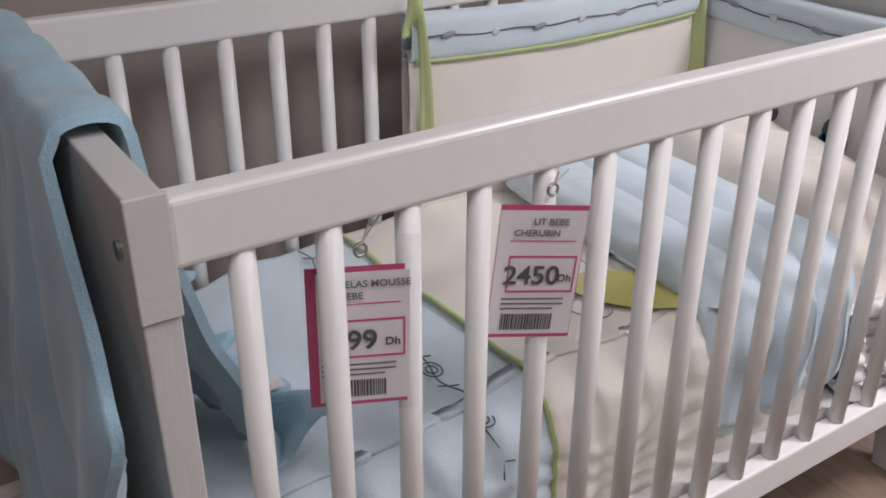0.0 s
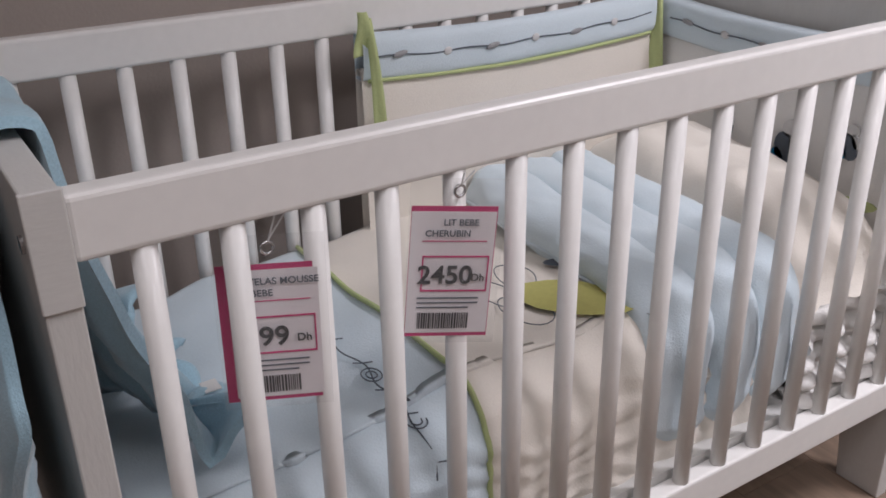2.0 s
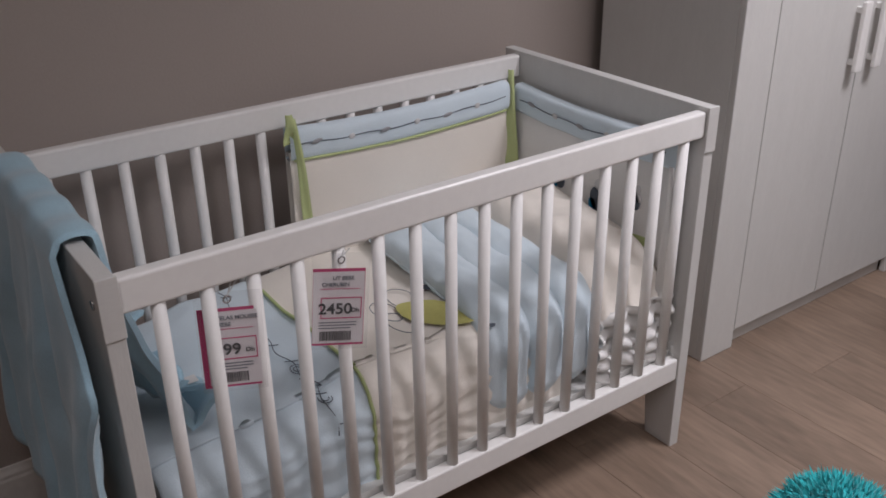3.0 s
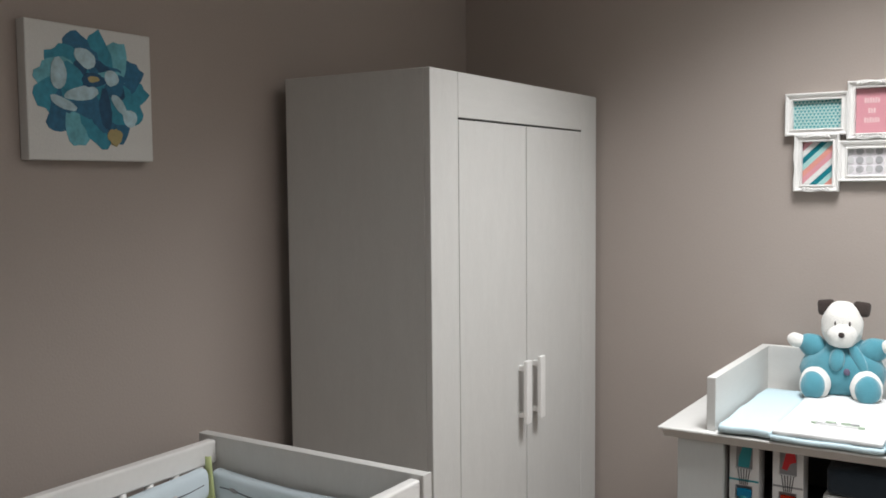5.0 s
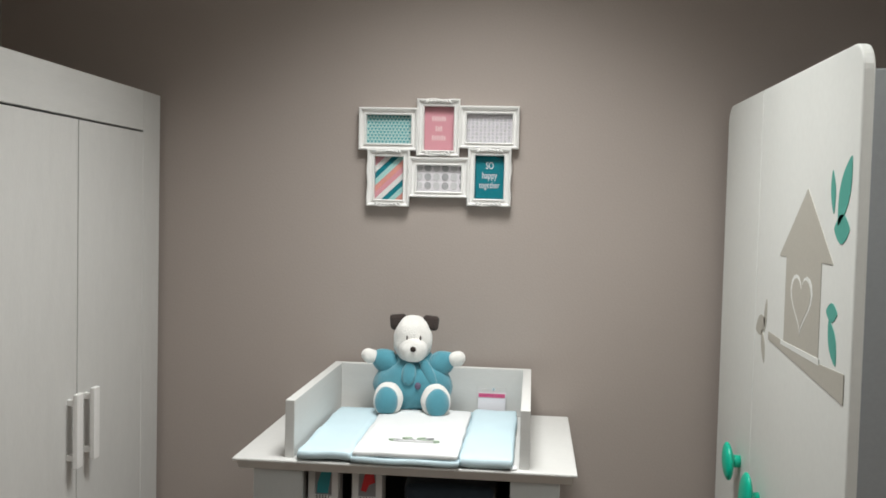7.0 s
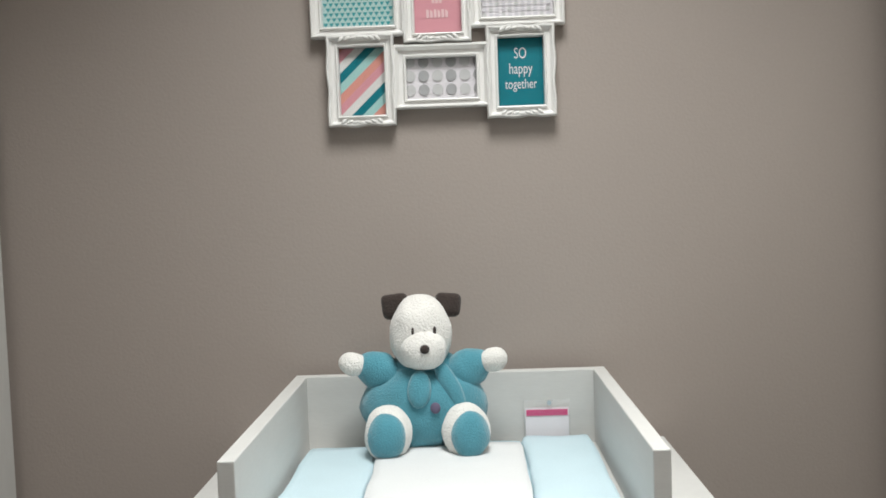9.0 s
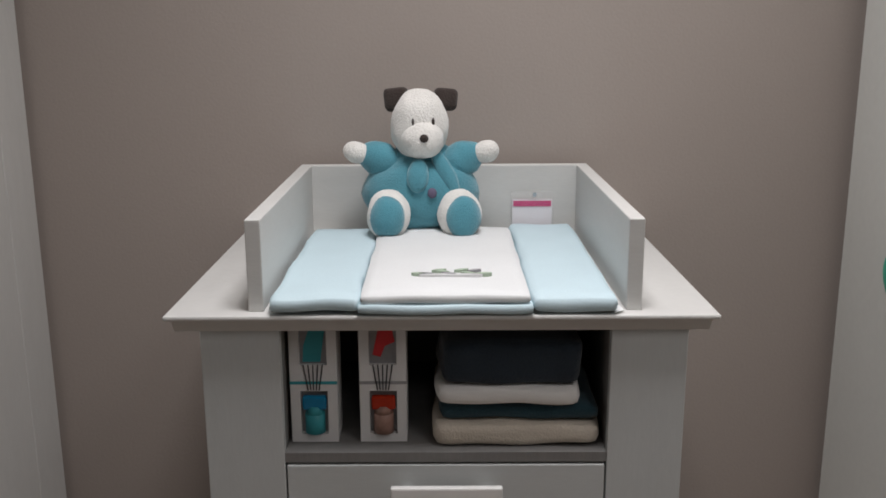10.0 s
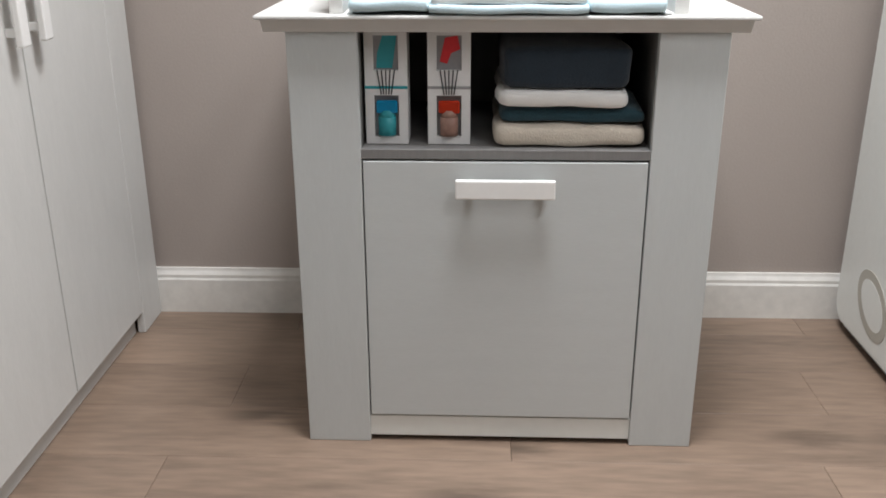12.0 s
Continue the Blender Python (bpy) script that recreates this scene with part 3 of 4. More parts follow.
# ---- in the niche ----
def diffuser_box(x, body, flower, strip):
    y0, y1, z0 = -0.675, -0.60, 0.613
    w = thing("reed_diffuser_box", (x, -0.64, z0), "white carton of a reed diffuser with " + ("blue" if body is BOTTLEBLUE else "red") + " bottle in its window", "box", "diffuser boxes")
    a, b = x - 0.041, x + 0.041
    part("carton", box(a, b, y0 + 0.016, y1, z0, z0 + 0.205, 0.001), CARTON, w)
    bm = bmesh.new()
    for q in ((a, a + 0.017, z0, z0 + 0.205), (b - 0.017, b, z0, z0 + 0.205), (a + 0.017, b - 0.017, z0, z0 + 0.014), (a + 0.017, b - 0.017, z0 + 0.090, z0 + 0.135), (a + 0.017, b - 0.017, z0 + 0.197, z0 + 0.205)):
        box(q[0], q[1], y0, y0 + 0.0155, q[2], q[3], 0, 1, bm)
    part("front_frame", bm, CARTON, w)
    part("window_back", box(a + 0.017, b - 0.017, y0 + 0.0135, y0 + 0.0155, z0 + 0.014, z0 + 0.090, 0), PRINTGREY, w, "grey window backing")
    part("printed_panel", box(a + 0.017, b - 0.017, y0 + 0.010, y0 + 0.0155, z0 + 0.135, z0 + 0.197, 0), PRINTGREY, w, "grey printed panel")
    bot = bmesh.new()
    rod((x, y0 + 0.007, z0 + 0.016), (x, y0 + 0.007, z0 + 0.050), 0.0175, 14, bot)
    rod((x, y0 + 0.007, z0 + 0.050), (x, y0 + 0.007, z0 + 0.062), 0.0175, 14, bot, 0.010)
    part("bottle", bot, AQUA if body is BOTTLEBLUE else AMBER, w, "", True)
    part("bottle_cap", box(x - 0.021, x + 0.021, y0 - 0.001, y0 + 0.013, z0 + 0.056, z0 + 0.080, 0.004), body, w)
    part("strip", box(a - 0.0005, b + 0.0005, y0 - 0.0012, y0 - 0.0002, z0 + 0.102, z0 + 0.107, 0), strip, w)
    for i in range(5):
        t = (i - 2) * 0.006
        part("reed", rod((x + t * 0.8, y0 - 0.0018, z0 + 0.092), (x + t * 1.4, y0 - 0.0018, z0 + 0.136), 0.0011, 6), DARKINK, w)
    part("flower_print", slab([(x - 0.019, z0 + 0.138), (x + 0.012, z0 + 0.138), (x + 0.021, z0 + 0.196), (x - 0.006, z0 + 0.196), (x - 0.017, z0 + 0.165)] if body is BOTTLEBLUE else
         [(x - 0.018, z0 + 0.150), (x - 0.004, z0 + 0.146), (x + 0.004, z0 + 0.165), (x + 0.021, z0 + 0.172), (x + 0.016, z0 + 0.196), (x - 0.008, z0 + 0.192)], "y", y0 + 0.0085, y0 + 0.0105), flower, w)


diffuser_box(1.287, BOTTLEBLUE, AQUA, AQUA)
diffuser_box(1.408, BOTTLERED, FLOWERRED, PRINTGREY)


def towel(x0, x1, y0, y1, z0, h, mat, label, seed, dip):
    """A folded towel: two soft layers round a fold, with a sagging front."""
    ob = part("folded_towel", soft_block(x0, x1, y0, y1, z0, z0 + h, min(h * 0.48, 0.016), 0.006, seed, 14, dip), mat)
    me = ob.data
    for v in me.vertices:
        v.co.z = max(z0, v.co.z)
    return tagged(ob, label, "towel", "stack of towels")


towel(1.495, 1.788, -0.70, -0.34, 0.6135, 0.040, BEIGE, "folded beige terry towel at the bottom of the stack", 1.0, 0.004)
towel(1.505, 1.786, -0.69, -0.34, 0.655, 0.028, DEEPTEAL, "folded dark teal terry towel in the stack", 2.0, 0.004)
towel(1.500, 1.752, -0.705, -0.34, 0.684, 0.032, WHITECLOTH, "folded white terry towel in the stack", 3.0, 0.003)
towel(1.508, 1.755, -0.695, -0.34, 0.717, 0.075, NAVY, "thick folded navy towel on top of the stack", 4.0, 0.014)

seat(("changing_table", "changing_mat", "plush_dog", "price_card", "reed_diffuser_box", "folded_towel"), (1.511, -0.02, 0), (1.432, -0.022, 0), (0.940, 0.872, 1.0), -0.006)

# ---- frame collage ----
def frame_collage():
    kx, kz = 0.000548, 0.000533
    def X(c):
        return 1.186 + (c - 55) * kx
    def Z(c):
        return 1.797 - (c - 92) * kz
    w = thing("photo_frame_collage", (1.44, 0, 1.64), "white ornate multi-photo frame of six prints on the taupe wall", "picture frame")
    spec = [(55, 92, 395, 340, 98, 135, 355, 300, 0), (388, 38, 632, 370, 430, 82, 598, 335, 1), (628, 75, 968, 320, 672, 120, 928, 285, 0),
            (108, 332, 352, 668, 152, 378, 315, 628, 1), (345, 375, 695, 610, 395, 425, 645, 575, 0), (682, 318, 930, 655, 725, 362, 888, 612, 1)]
    frames = []
    for n, (a, b, c, d, e, f, g, h, carved) in enumerate(spec):
        x0, x1, z1, z0 = X(a), X(c), Z(b), Z(d)
        i0, i1, j1, j0 = X(e), X(g), Z(f), Z(h)
        dy = 0.003 * (n % 2)
        bm = bmesh.new()
        # moulding: outer lip, hollow, inner lip
        rings = [(0.0, 0.0), (0.0, 0.020), (0.10, 0.026), (0.22, 0.026), (0.45, 0.016), (0.72, 0.015), (0.84, 0.022), (0.95, 0.021), (1.0, 0.008)]
        loops = []
        for t, y in rings:
            xa, xb, za, zb = x0 + (i0 - x0) * t, x1 + (i1 - x1) * t, z0 + (j0 - z0) * t, z1 + (j1 - z1) * t
            loop = []
            m = 16
            for (p, q) in (((xa, za), (xb, za)), ((xb, za), (xb, zb)), ((xb, zb), (xa, zb)), ((xa, zb), (xa, za))):
                for s in range(m):
                    u = s / m
                    px, pz = p[0] + (q[0] - p[0]) * u, p[1] + (q[1] - p[1]) * u
                    if carved and t < 0.3:
                        wv = 0.0018 * math.sin(u * math.pi * 4) * math.sin(u * math.pi)
                        if p[1] == q[1]:
                            pz += wv
                        else:
                            px += wv
                    loop.append(bm.verts.new((px, -0.002 - y - dy, pz)))
            loops.append(loop)
        L = len(loops[0])
        for r in range(len(loops) - 1):
            for s in range(L):
                bm.faces.new((loops[r][s], loops[r][(s + 1) % L], loops[r + 1][(s + 1) % L], loops[r + 1][s]))
        bmesh.ops.recalc_face_normals(bm, faces=bm.faces[:])
        if carved:
            cxm = (x0 + x1) / 2
            for zc, sg in ((z1 - 0.006, -1), (z0 + 0.006, 1)):
                for s in range(-3, 4):
                    blob(bm, (cxm + s * 0.012, -0.026 - dy, zc + abs(s) * 0.001 * sg), (0.008, 0.004, 0.0035), (0, s * 14, 0), 10)
        fr = part("frame", bm, WHITE, w)
        frames.append((fr, i0, i1, j0, j1))
        part("backing", box(i0 - 0.004, i1 + 0.004, -0.006, -0.002, j0 - 0.004, j1 + 0.004, 0), PAPER, fr)
    yp = -0.0062
    def bit(n, pts, mat, lift=0.0, name="print"):
        part(name, slab(pts, "y", yp - 0.0008 - lift, yp + 0.0002 - lift), mat, frames[n][0])
    def patch(n, polys, mat, lift=0.0, name="print"):
        bm = bmesh.new()
        for p in polys:
            slab(p, "y", yp - 0.0008 - lift, yp + 0.0002 - lift, 0, bm)
        part(name, bm, mat, frames[n][0])
    # triangles
    _, a, b, c, d = frames[0]
    bit(0, [(a, c), (b, c), (b, d), (a, d)], material("pale_mint_print", (0.56, 0.74, 0.72), 0.5, 0.03))
    cols, rows = 12, 9
    sx, sz = (b - a) / cols, (d - c) / rows
    patch(0, [[(a + (i + 0.5 * (j % 2)) * sx * 0.96 + 0.001, c + (j + 0.9) * sz), (a + (i + 0.5 * (j % 2) + 0.92) * sx * 0.96, c + (j + 0.9) * sz), (a + (i + 0.5 * (j % 2) + 0.46) * sx * 0.96, c + (j + 0.1) * sz)] for i in range(cols) for j in range(rows)],
          material("triangle_print", (0.06, 0.36, 0.38), 0.5, 0.05), 0.001)
    # pink print with pale writing bars
    _, a, b, c, d = frames[1]
    bit(1, [(a, c), (b, c), (b, d), (a, d)], PINK)
    mx = (a + b) / 2
    rng = random.Random(2)
    for zc, wd in ((0.73, 0.5), (0.50, 0.32), (0.29, 0.58)):
        z = c + (d - c) * zc
        count = int(wd * 12)
        patch(1, [[(mx + (s - count / 2) * 0.0075, z - 0.008), (mx + (s - count / 2) * 0.0075 + 0.005, z - 0.008), (mx + (s - count / 2) * 0.0075 + 0.005, z + 0.008 - 0.004 * (s % 2)), (mx + (s - count / 2) * 0.0075, z + 0.008)] for s in range(count)],
              material("pale_pink_lettering", (0.85, 0.62, 0.64), 0.5, 0.03), 0.001, "lettering")
    # dotted diagonal print
    _, a, b, c, d = frames[2]
    dark, pale = [], []
    for i in range(-6, 12):
        for j in range(9):
            x, z = a + 0.006 + (i + j * 1.0) * 0.0125, c + 0.005 + j * 0.0108
            if a + 0.004 < x < b - 0.004 and z < d - 0.012:
                (dark if i % 3 == 0 else pale).append(ellipse(x, z, 0.0042, 0.0046, 0, 10))
    patch(2, dark, PALESILVER, 0.001)
    patch(2, pale, material("faint_dots", (0.68, 0.66, 0.70), 0.5, 0.03), 0.001)
    # diagonal stripes
    _, a, b, c, d = frames[3]
    def clip(poly):
        def cut(pts, inside, cross):
            out = []
            for i in range(len(pts)):
                p, q = pts[i], pts[(i + 1) % len(pts)]
                if inside(p):
                    out.append(p)
                if inside(p) != inside(q):
                    out.append(cross(p, q))
            return out
        def atx(x):
            return lambda p, q: (x, p[1] + (q[1] - p[1]) * (x - p[0]) / (q[0] - p[0]))
        def atz(z):
            return lambda p, q: (p[0] + (q[0] - p[0]) * (z - p[1]) / (q[1] - p[1]), z)
        for ins, cr in ((lambda p: p[0] >= a, atx(a)), (lambda p: p[0] <= b, atx(b)), (lambda p: p[1] >= c, atz(c)), (lambda p: p[1] <= d, atz(d))):
            poly = cut(poly, ins, cr) if poly else poly
        return poly
    seq = [PAPER, CORAL, PINK, WHITE, TEAL, MINT, CORAL, PINK, WHITE, TEAL, MINT, CORAL, PINK, WHITE]
    step = 0.0205
    for i, mt in enumerate(seq):
        o = d + 0.012 - i * step
        poly = clip([(a - 0.05, o - 0.05 * 0.95), (b + 0.05, o + (b - a + 0.05) * 0.95), (b + 0.05, o + (b - a + 0.05) * 0.95 + step), (a - 0.05, o - 0.05 * 0.95 + step)])
        if len(poly) > 2:
            bit(3, poly, mt, 0.0004, "stripe")
    # dot grid
    _, a, b, c, d = frames[4]
    for i in range(6):
        polys = [ellipse(a + 0.006 + i * 0.0272, c + 0.018 + j * 0.0275, 0.0108, 0.0112, 0, 16) for j in range(3)]
        polys = [[(min(max(p[0], a), b), min(max(p[1], c), d)) for p in q] for q in polys]
        if i in (0, 5):
            polys = [q for q in polys if max(p[0] for p in q) - min(p[0] for p in q) > 0.004]
            polys = [[p for n, p in enumerate(q) if n == 0 or abs(p[0] - q[n - 1][0]) + abs(p[1] - q[n - 1][1]) > 1e-5] for q in polys]
        patch(4, polys, SILVER if i in (1, 3, 5) else PALESILVER, 0.001, "dots")
    # teal print
    _, a, b, c, d = frames[5]
    bit(5, [(a, c), (b, c), (b, d), (a, d)], TEAL)
    mx = (a + b) / 2
    for text, t in (("SO", 0.70), ("happy", 0.475), ("together", 0.255)):
        words("lettering", text, 0.027 if text != "together" else 0.0245, Matrix.Translation((mx, yp - 0.0012, c + (d - c) * t)) @ FACE_Y @ Matrix.Diagonal((0.74, 1.12, 1, 1)), PAPER, frames[5][0])
    for fr, a, b, c, d in frames:
        g = part("glass", box(a, b, -0.0098, -0.0090, c, d, 0), GLASS, fr)
        g.visible_shadow = False


frame_collage()

# ---- canvases on the wall above the cot ----
def flower_canvas():
    y1, y0, z0, z1 = -1.552, -1.887, 1.585, 1.887
    w = thing("canvas_painting", (0, (y0 + y1) / 2, (z0 + z1) / 2), "unframed canvas painting of a blue poppy on white", "painting")
    cv = part("canvas", box(0.002, 0.032, y0, y1, z0, z1, 0.003), CANVAS, w)
    rng = random.Random(8)
    cy, cz = -1.719, 1.746
    lift = 0.0
    def stroke(u, v, ru, rv, turn, mat, jag=0.18):
        nonlocal lift
        lift += 0.00006
        pts = []
        n = 22
        ph = rng.uniform(0, 9)
        for i in range(n):
            a = 2 * math.pi * i / n
            k = 1 + jag * math.sin(3 * a + ph) * 0.5 + jag * rng.uniform(-0.5, 0.5)
            x, y = ru * k * math.cos(a), rv * k * math.sin(a)
            c, s = math.cos(radians(turn)), math.sin(radians(turn))
            pts.append((min(max(u + x * c - y * s, y0 + 0.004), y1 - 0.004), v + x * s + y * c))
        part("brush_stroke", slab(pts, "x", 0.0318, 0.0324 + lift), mat, cv)
    for i in range(13):
        a = 2 * math.pi * i / 13
        stroke(cy + 0.082 * math.cos(a), cz + 0.062 * math.sin(a), 0.068, 0.046, math.degrees(a), PETALS[[1, 0, 2, 1, 0, 1, 2][i % 7]])
    for i in range(12):
        a = rng.uniform(0, 6.28)
        stroke(cy + 0.062 * math.cos(a), cz + 0.05 * math.sin(a), rng.uniform(0.028, 0.05), rng.uniform(0.014, 0.026), rng.uniform(0, 180), PETALS[rng.choice((0, 1, 4, 2, 0))])
    for u, v, ru, rv, tr in ((-0.03, -0.01, 0.045, 0.016, 10), (-0.08, -0.035, 0.035, 0.012, -20), (0.07, -0.03, 0.03, 0.012, -50), (0.1, -0.06, 0.02, 0.02, 0), (0.05, 0.03, 0.02, 0.018, 0), (-0.09, 0.03, 0.02, 0.035, 0), (-0.02, 0.07, 0.02, 0.03, 60)):
        stroke(cy + u, cz + v, ru, rv, tr, PETALS[3], 0.1)
    stroke(cy + 0.0, cz + 0.022, 0.032, 0.016, 5, PETALS[4])
    stroke(cy + 0.0, cz + 0.024, 0.016, 0.007, 5, GOLD)
    stroke(cy + 0.055, cz - 0.105, 0.02, 0.02, 0, GOLD)


flower_canvas()

w = thing("canvas_painting", (0, -2.24, 1.53), "unframed pale canvas hanging beside the poppy painting", "painting")
cv = part("canvas", box(0.002, 0.032, -2.425, -2.051, 1.362, 1.69, 0.003), CANVAS, w)
part("brush_stroke", slab(ellipse(-2.236, 1.572, 0.11, 0.07, 10, 20), "x", 0.0318, 0.0326), PETALS[2], cv)
part("brush_stroke", slab(ellipse(-2.226, 1.562, 0.06, 0.04, 40, 20), "x", 0.0318, 0.0330), PETALS[1], cv)

# ---- cot ----
CX0, CX1, CY1, CY2 = 0.124, 0.771, -2.872, -1.603
CZ, CRZ, CB = 0.887, 0.828, 0.262
def cot():
    w = thing("cot", ((CX0 + CX1) / 2, (CY1 + CY2) / 2, 0), "white slatted baby cot with whitewashed wood end boards", "cot")
    a, b = CX0 - 0.035, CX1 + 0.004
    for y0, y1 in ((CY1 - 0.030, CY1), (CY2, CY2 + 0.030)):
        prof = [(a, 0), (a + 0.085, 0), (a + 0.10, 0.14), (a + 0.13, 0.185), (a + 0.18, 0.20), (b - 0.18, 0.20), (b - 0.13, 0.185), (b - 0.10, 0.14), (b - 0.085, 0),
                (b, 0), (b, 0.79), (b, 0.896), (a, 0.896)]
        end = part("end_board", slab(prof, "y", y0, y1, 0.002), ASHV, w)
        out = y0 if y0 < -2 else y1
        part("end_cap", box(b - 0.002, b + 0.0035, y0 - 0.0015, y1 + 0.0015, 0.794, 0.897, 0.0015), ASH, end)
        sgn = -1 if y0 < -2 else 1
        for z in (0.845, 0.25):
            for x in (b - 0.03, a + 0.05):
                part("bolt", rod((x, out - sgn * 0.001, z), (x, out + sgn * 0.003, z), 0.008, 14), CHROME, end, "steel bolt head")
    for x0 in (CX0 - 0.0, CX1 - 0.028):
        part("top_rail", box(x0, x0 + 0.028, CY1, CY2, CRZ, CZ, 0.006, 3), WHITE, w)
        part("bottom_rail", box(x0, x0 + 0.028, CY1, CY2, CB - 0.06, CB, 0.004, 2), WHITE, w)
    bm = bmesh.new()
    rod((0, 0, CB - 0.004), (0, 0, CRZ + 0.004), 0.0118, 14, bm)
    for f in bm.faces:
        f.smooth = len(f.verts) == 4
    me = bpy.data.meshes.new("slat")
    bm.to_mesh(me)
    bm.free()
    me.materials.append(WHITE)
    for xs in (CX0 + 0.014, CX1 - 0.014):
        for i in range(16):
            placed("slat", me, (xs, -2.814 + 0.0775 * i, 0), w)
    part("mattress_base", box(CX0 + 0.03, CX1 - 0.03, CY1 + 0.002, CY2 - 0.002, 0.25, 0.275, 0.001), ASH, w)


cot()

XA, XB = CX0 + 0.032, CX1 - 0.032
tagged(part("mattress", soft_block(XA, XB - 0.035, CY1 + 0.006, CY2 - 0.006, 0.276, 0.37, 0.03, 0.002, 6.0, 10), WHITECLOTH), "white foam cot mattress lying in the cot", "mattress")


def bed_height(y, x):
    """The top of the made bed along the cot."""
    t = max(0.0, min(1.0, (y + 2.83) / 0.5))
    h = 0.452 + 0.045 * t * t * (3 - 2 * t)
    h += 0.012 * noise.noise(Vector((x * 5, y * 5, 1.0))) + 0.007 * math.sin(8 * x + 17 * y + 3 * noise.noise(Vector((x * 4, y * 4, 7.0)))) + 0.004 * noise.noise(Vector((x * 16, y * 16, 3.0)))
    return h


def quilt():
    """Quilt of blue border and cream field with a drop at the slats and gathered sides."""
    w = thing("quilt", (0.45, -2.4, 0.38), "pale blue and cream cot quilt with lime piping on the mattress", "quilt")
    def surface(y0, y1, lift=0.0):
        def fn(u, v):
            y = y0 + (y1 - y0) * u
            over = v * 0.80
            x = XA + 0.004 + over
            z = bed_height(y, x)
            edge = XB - 0.085
            if x > edge:
                # round over and hang down along the slats
                s = x - edge
                r = 0.10
                ang = min(s / r, math.pi / 2)
                zz = z - r * (1 - math.cos(ang)) - max(0, s - r * math.pi / 2)
                zz = max(zz, 0.268 + 0.004 * math.sin(y * 60))
                x = edge - 0.022 + r * math.sin(ang)
                gather = 0.55 * (0.006 * math.sin(y * 62 + 5 * noise.noise(Vector((y * 9, 0, zz * 6)))) + 0.005 * math.sin(zz * 150 + 9 * noise.noise(Vector((y * 7, 2, zz * 9))))) * min(1, s / 0.14) - 0.010 * min(1, s / 0.14)
                return (min(x + gather, XB + 0.004), y, zz + 0.006 * math.sin(zz * 190 + y * 20) * min(1, s / 0.1) * 0.4)
            return (x, y, z + lift)
        return fn
    bl = part("blue_border", sheet(60, 90, surface(-2.845, -2.430), 0.006), BLUE, w, "pale blue border")
    cr = part("cream_field", sheet(70, 90, surface(-2.430, -1.93), 0.006), CREAM, w, "cream field")
    f = surface(-2.430, -2.418, 0.004)
    pts = [Vector(f(0, i / 60)) + Vector((0, 0, 0.002)) for i in range(61)]
    pts = [p for i, p in enumerate(pts) if i == 0 or (p - pts[i - 1]).length > 2e-3]
    part("piping", tube(pts, 0.004), LIME, w, "lime green piping", True)
    # stitched garland along the border
    g = surface(-2.510, -2.505, 0.007)
    bm = bmesh.new()
    last = None
    for i in range(70):
        p = Vector(g(0, 0.02 + 0.76 * i / 69))
        p.y += 0.006 * math.sin(i * 0.5)
        if last is not None:
            rod(last, p, 0.0011, 5, bm)
        if i % 9 == 4:
            rod(p, p + Vector((0.006, 0.012, 0.001)), 0.001, 5, bm)
            rod(p, p + Vector((-0.006, -0.012, 0.001)), 0.001, 5, bm)
        last = p
    part("stitched_garland", bm, INK, bl, "grey stitched garland")
    for i in (22, 44, 60):
        p = Vector(g(0, 0.02 + 0.76 * i / 69))
        bm = bmesh.new()
        for r1, r2 in ((0.017, 0.013), (0.009, 0.007)):
            tube([p + Vector((r1 * math.cos(k * math.pi / 8), r2 * math.sin(k * math.pi / 8), 0.001)) for k in range(16)], 0.0010, 5, bm, True)
        part("stitched_flower", bm, INK, bl)
    # printed motif on the cream field
    def spot(cx, cy, rx, ry, turn, mat, name="printed_motif", lift=0.008, n=20):
        bm = bmesh.new()
        rim = [(p[0], p[1]) for p in ellipse(cx, cy, rx, ry, turn, n)]
        c = bm.verts.new((cx, cy, bed_height(cy, cx) + lift + 0.002))
        vs = [bm.verts.new((p[0], p[1], bed_height(p[1], p[0]) + lift)) for p in rim]
        for i in range(n):
            bm.faces.new((c, vs[i], vs[(i + 1) % n]))
        bmesh.ops.recalc_face_normals(bm, faces=bm.faces[:])
        part(name, bm, mat, cr, "", True)
    spot(0.575, -2.185, 0.10, 0.042, 20, OLIVE)
    spot(0.52, -2.10, 0.075, 0.018, 40, INK)
    spot(0.665, -2.125, 0.05, 0.016, -10, INK)
    spot(0.64, -2.13, 0.03, 0.012, 30, BOTTLEBLUE, lift=0.012)
    for cx, cy, r in ((0.50, -2.26, 0.045), (0.56, -2.255, 0.05), (0.46, -2.20, 0.04)):
        p = [Vector((cx + r * math.cos(a * math.pi / 10), cy + 0.7 * r * math.sin(a * math.pi / 10), 0)) for a in range(20)]
        for q in p:
            q.z = bed_height(q.y, q.x) + 0.007
        part("printed_outline", tube(p, 0.0009, 5, None, True), INK, cr)


quilt()


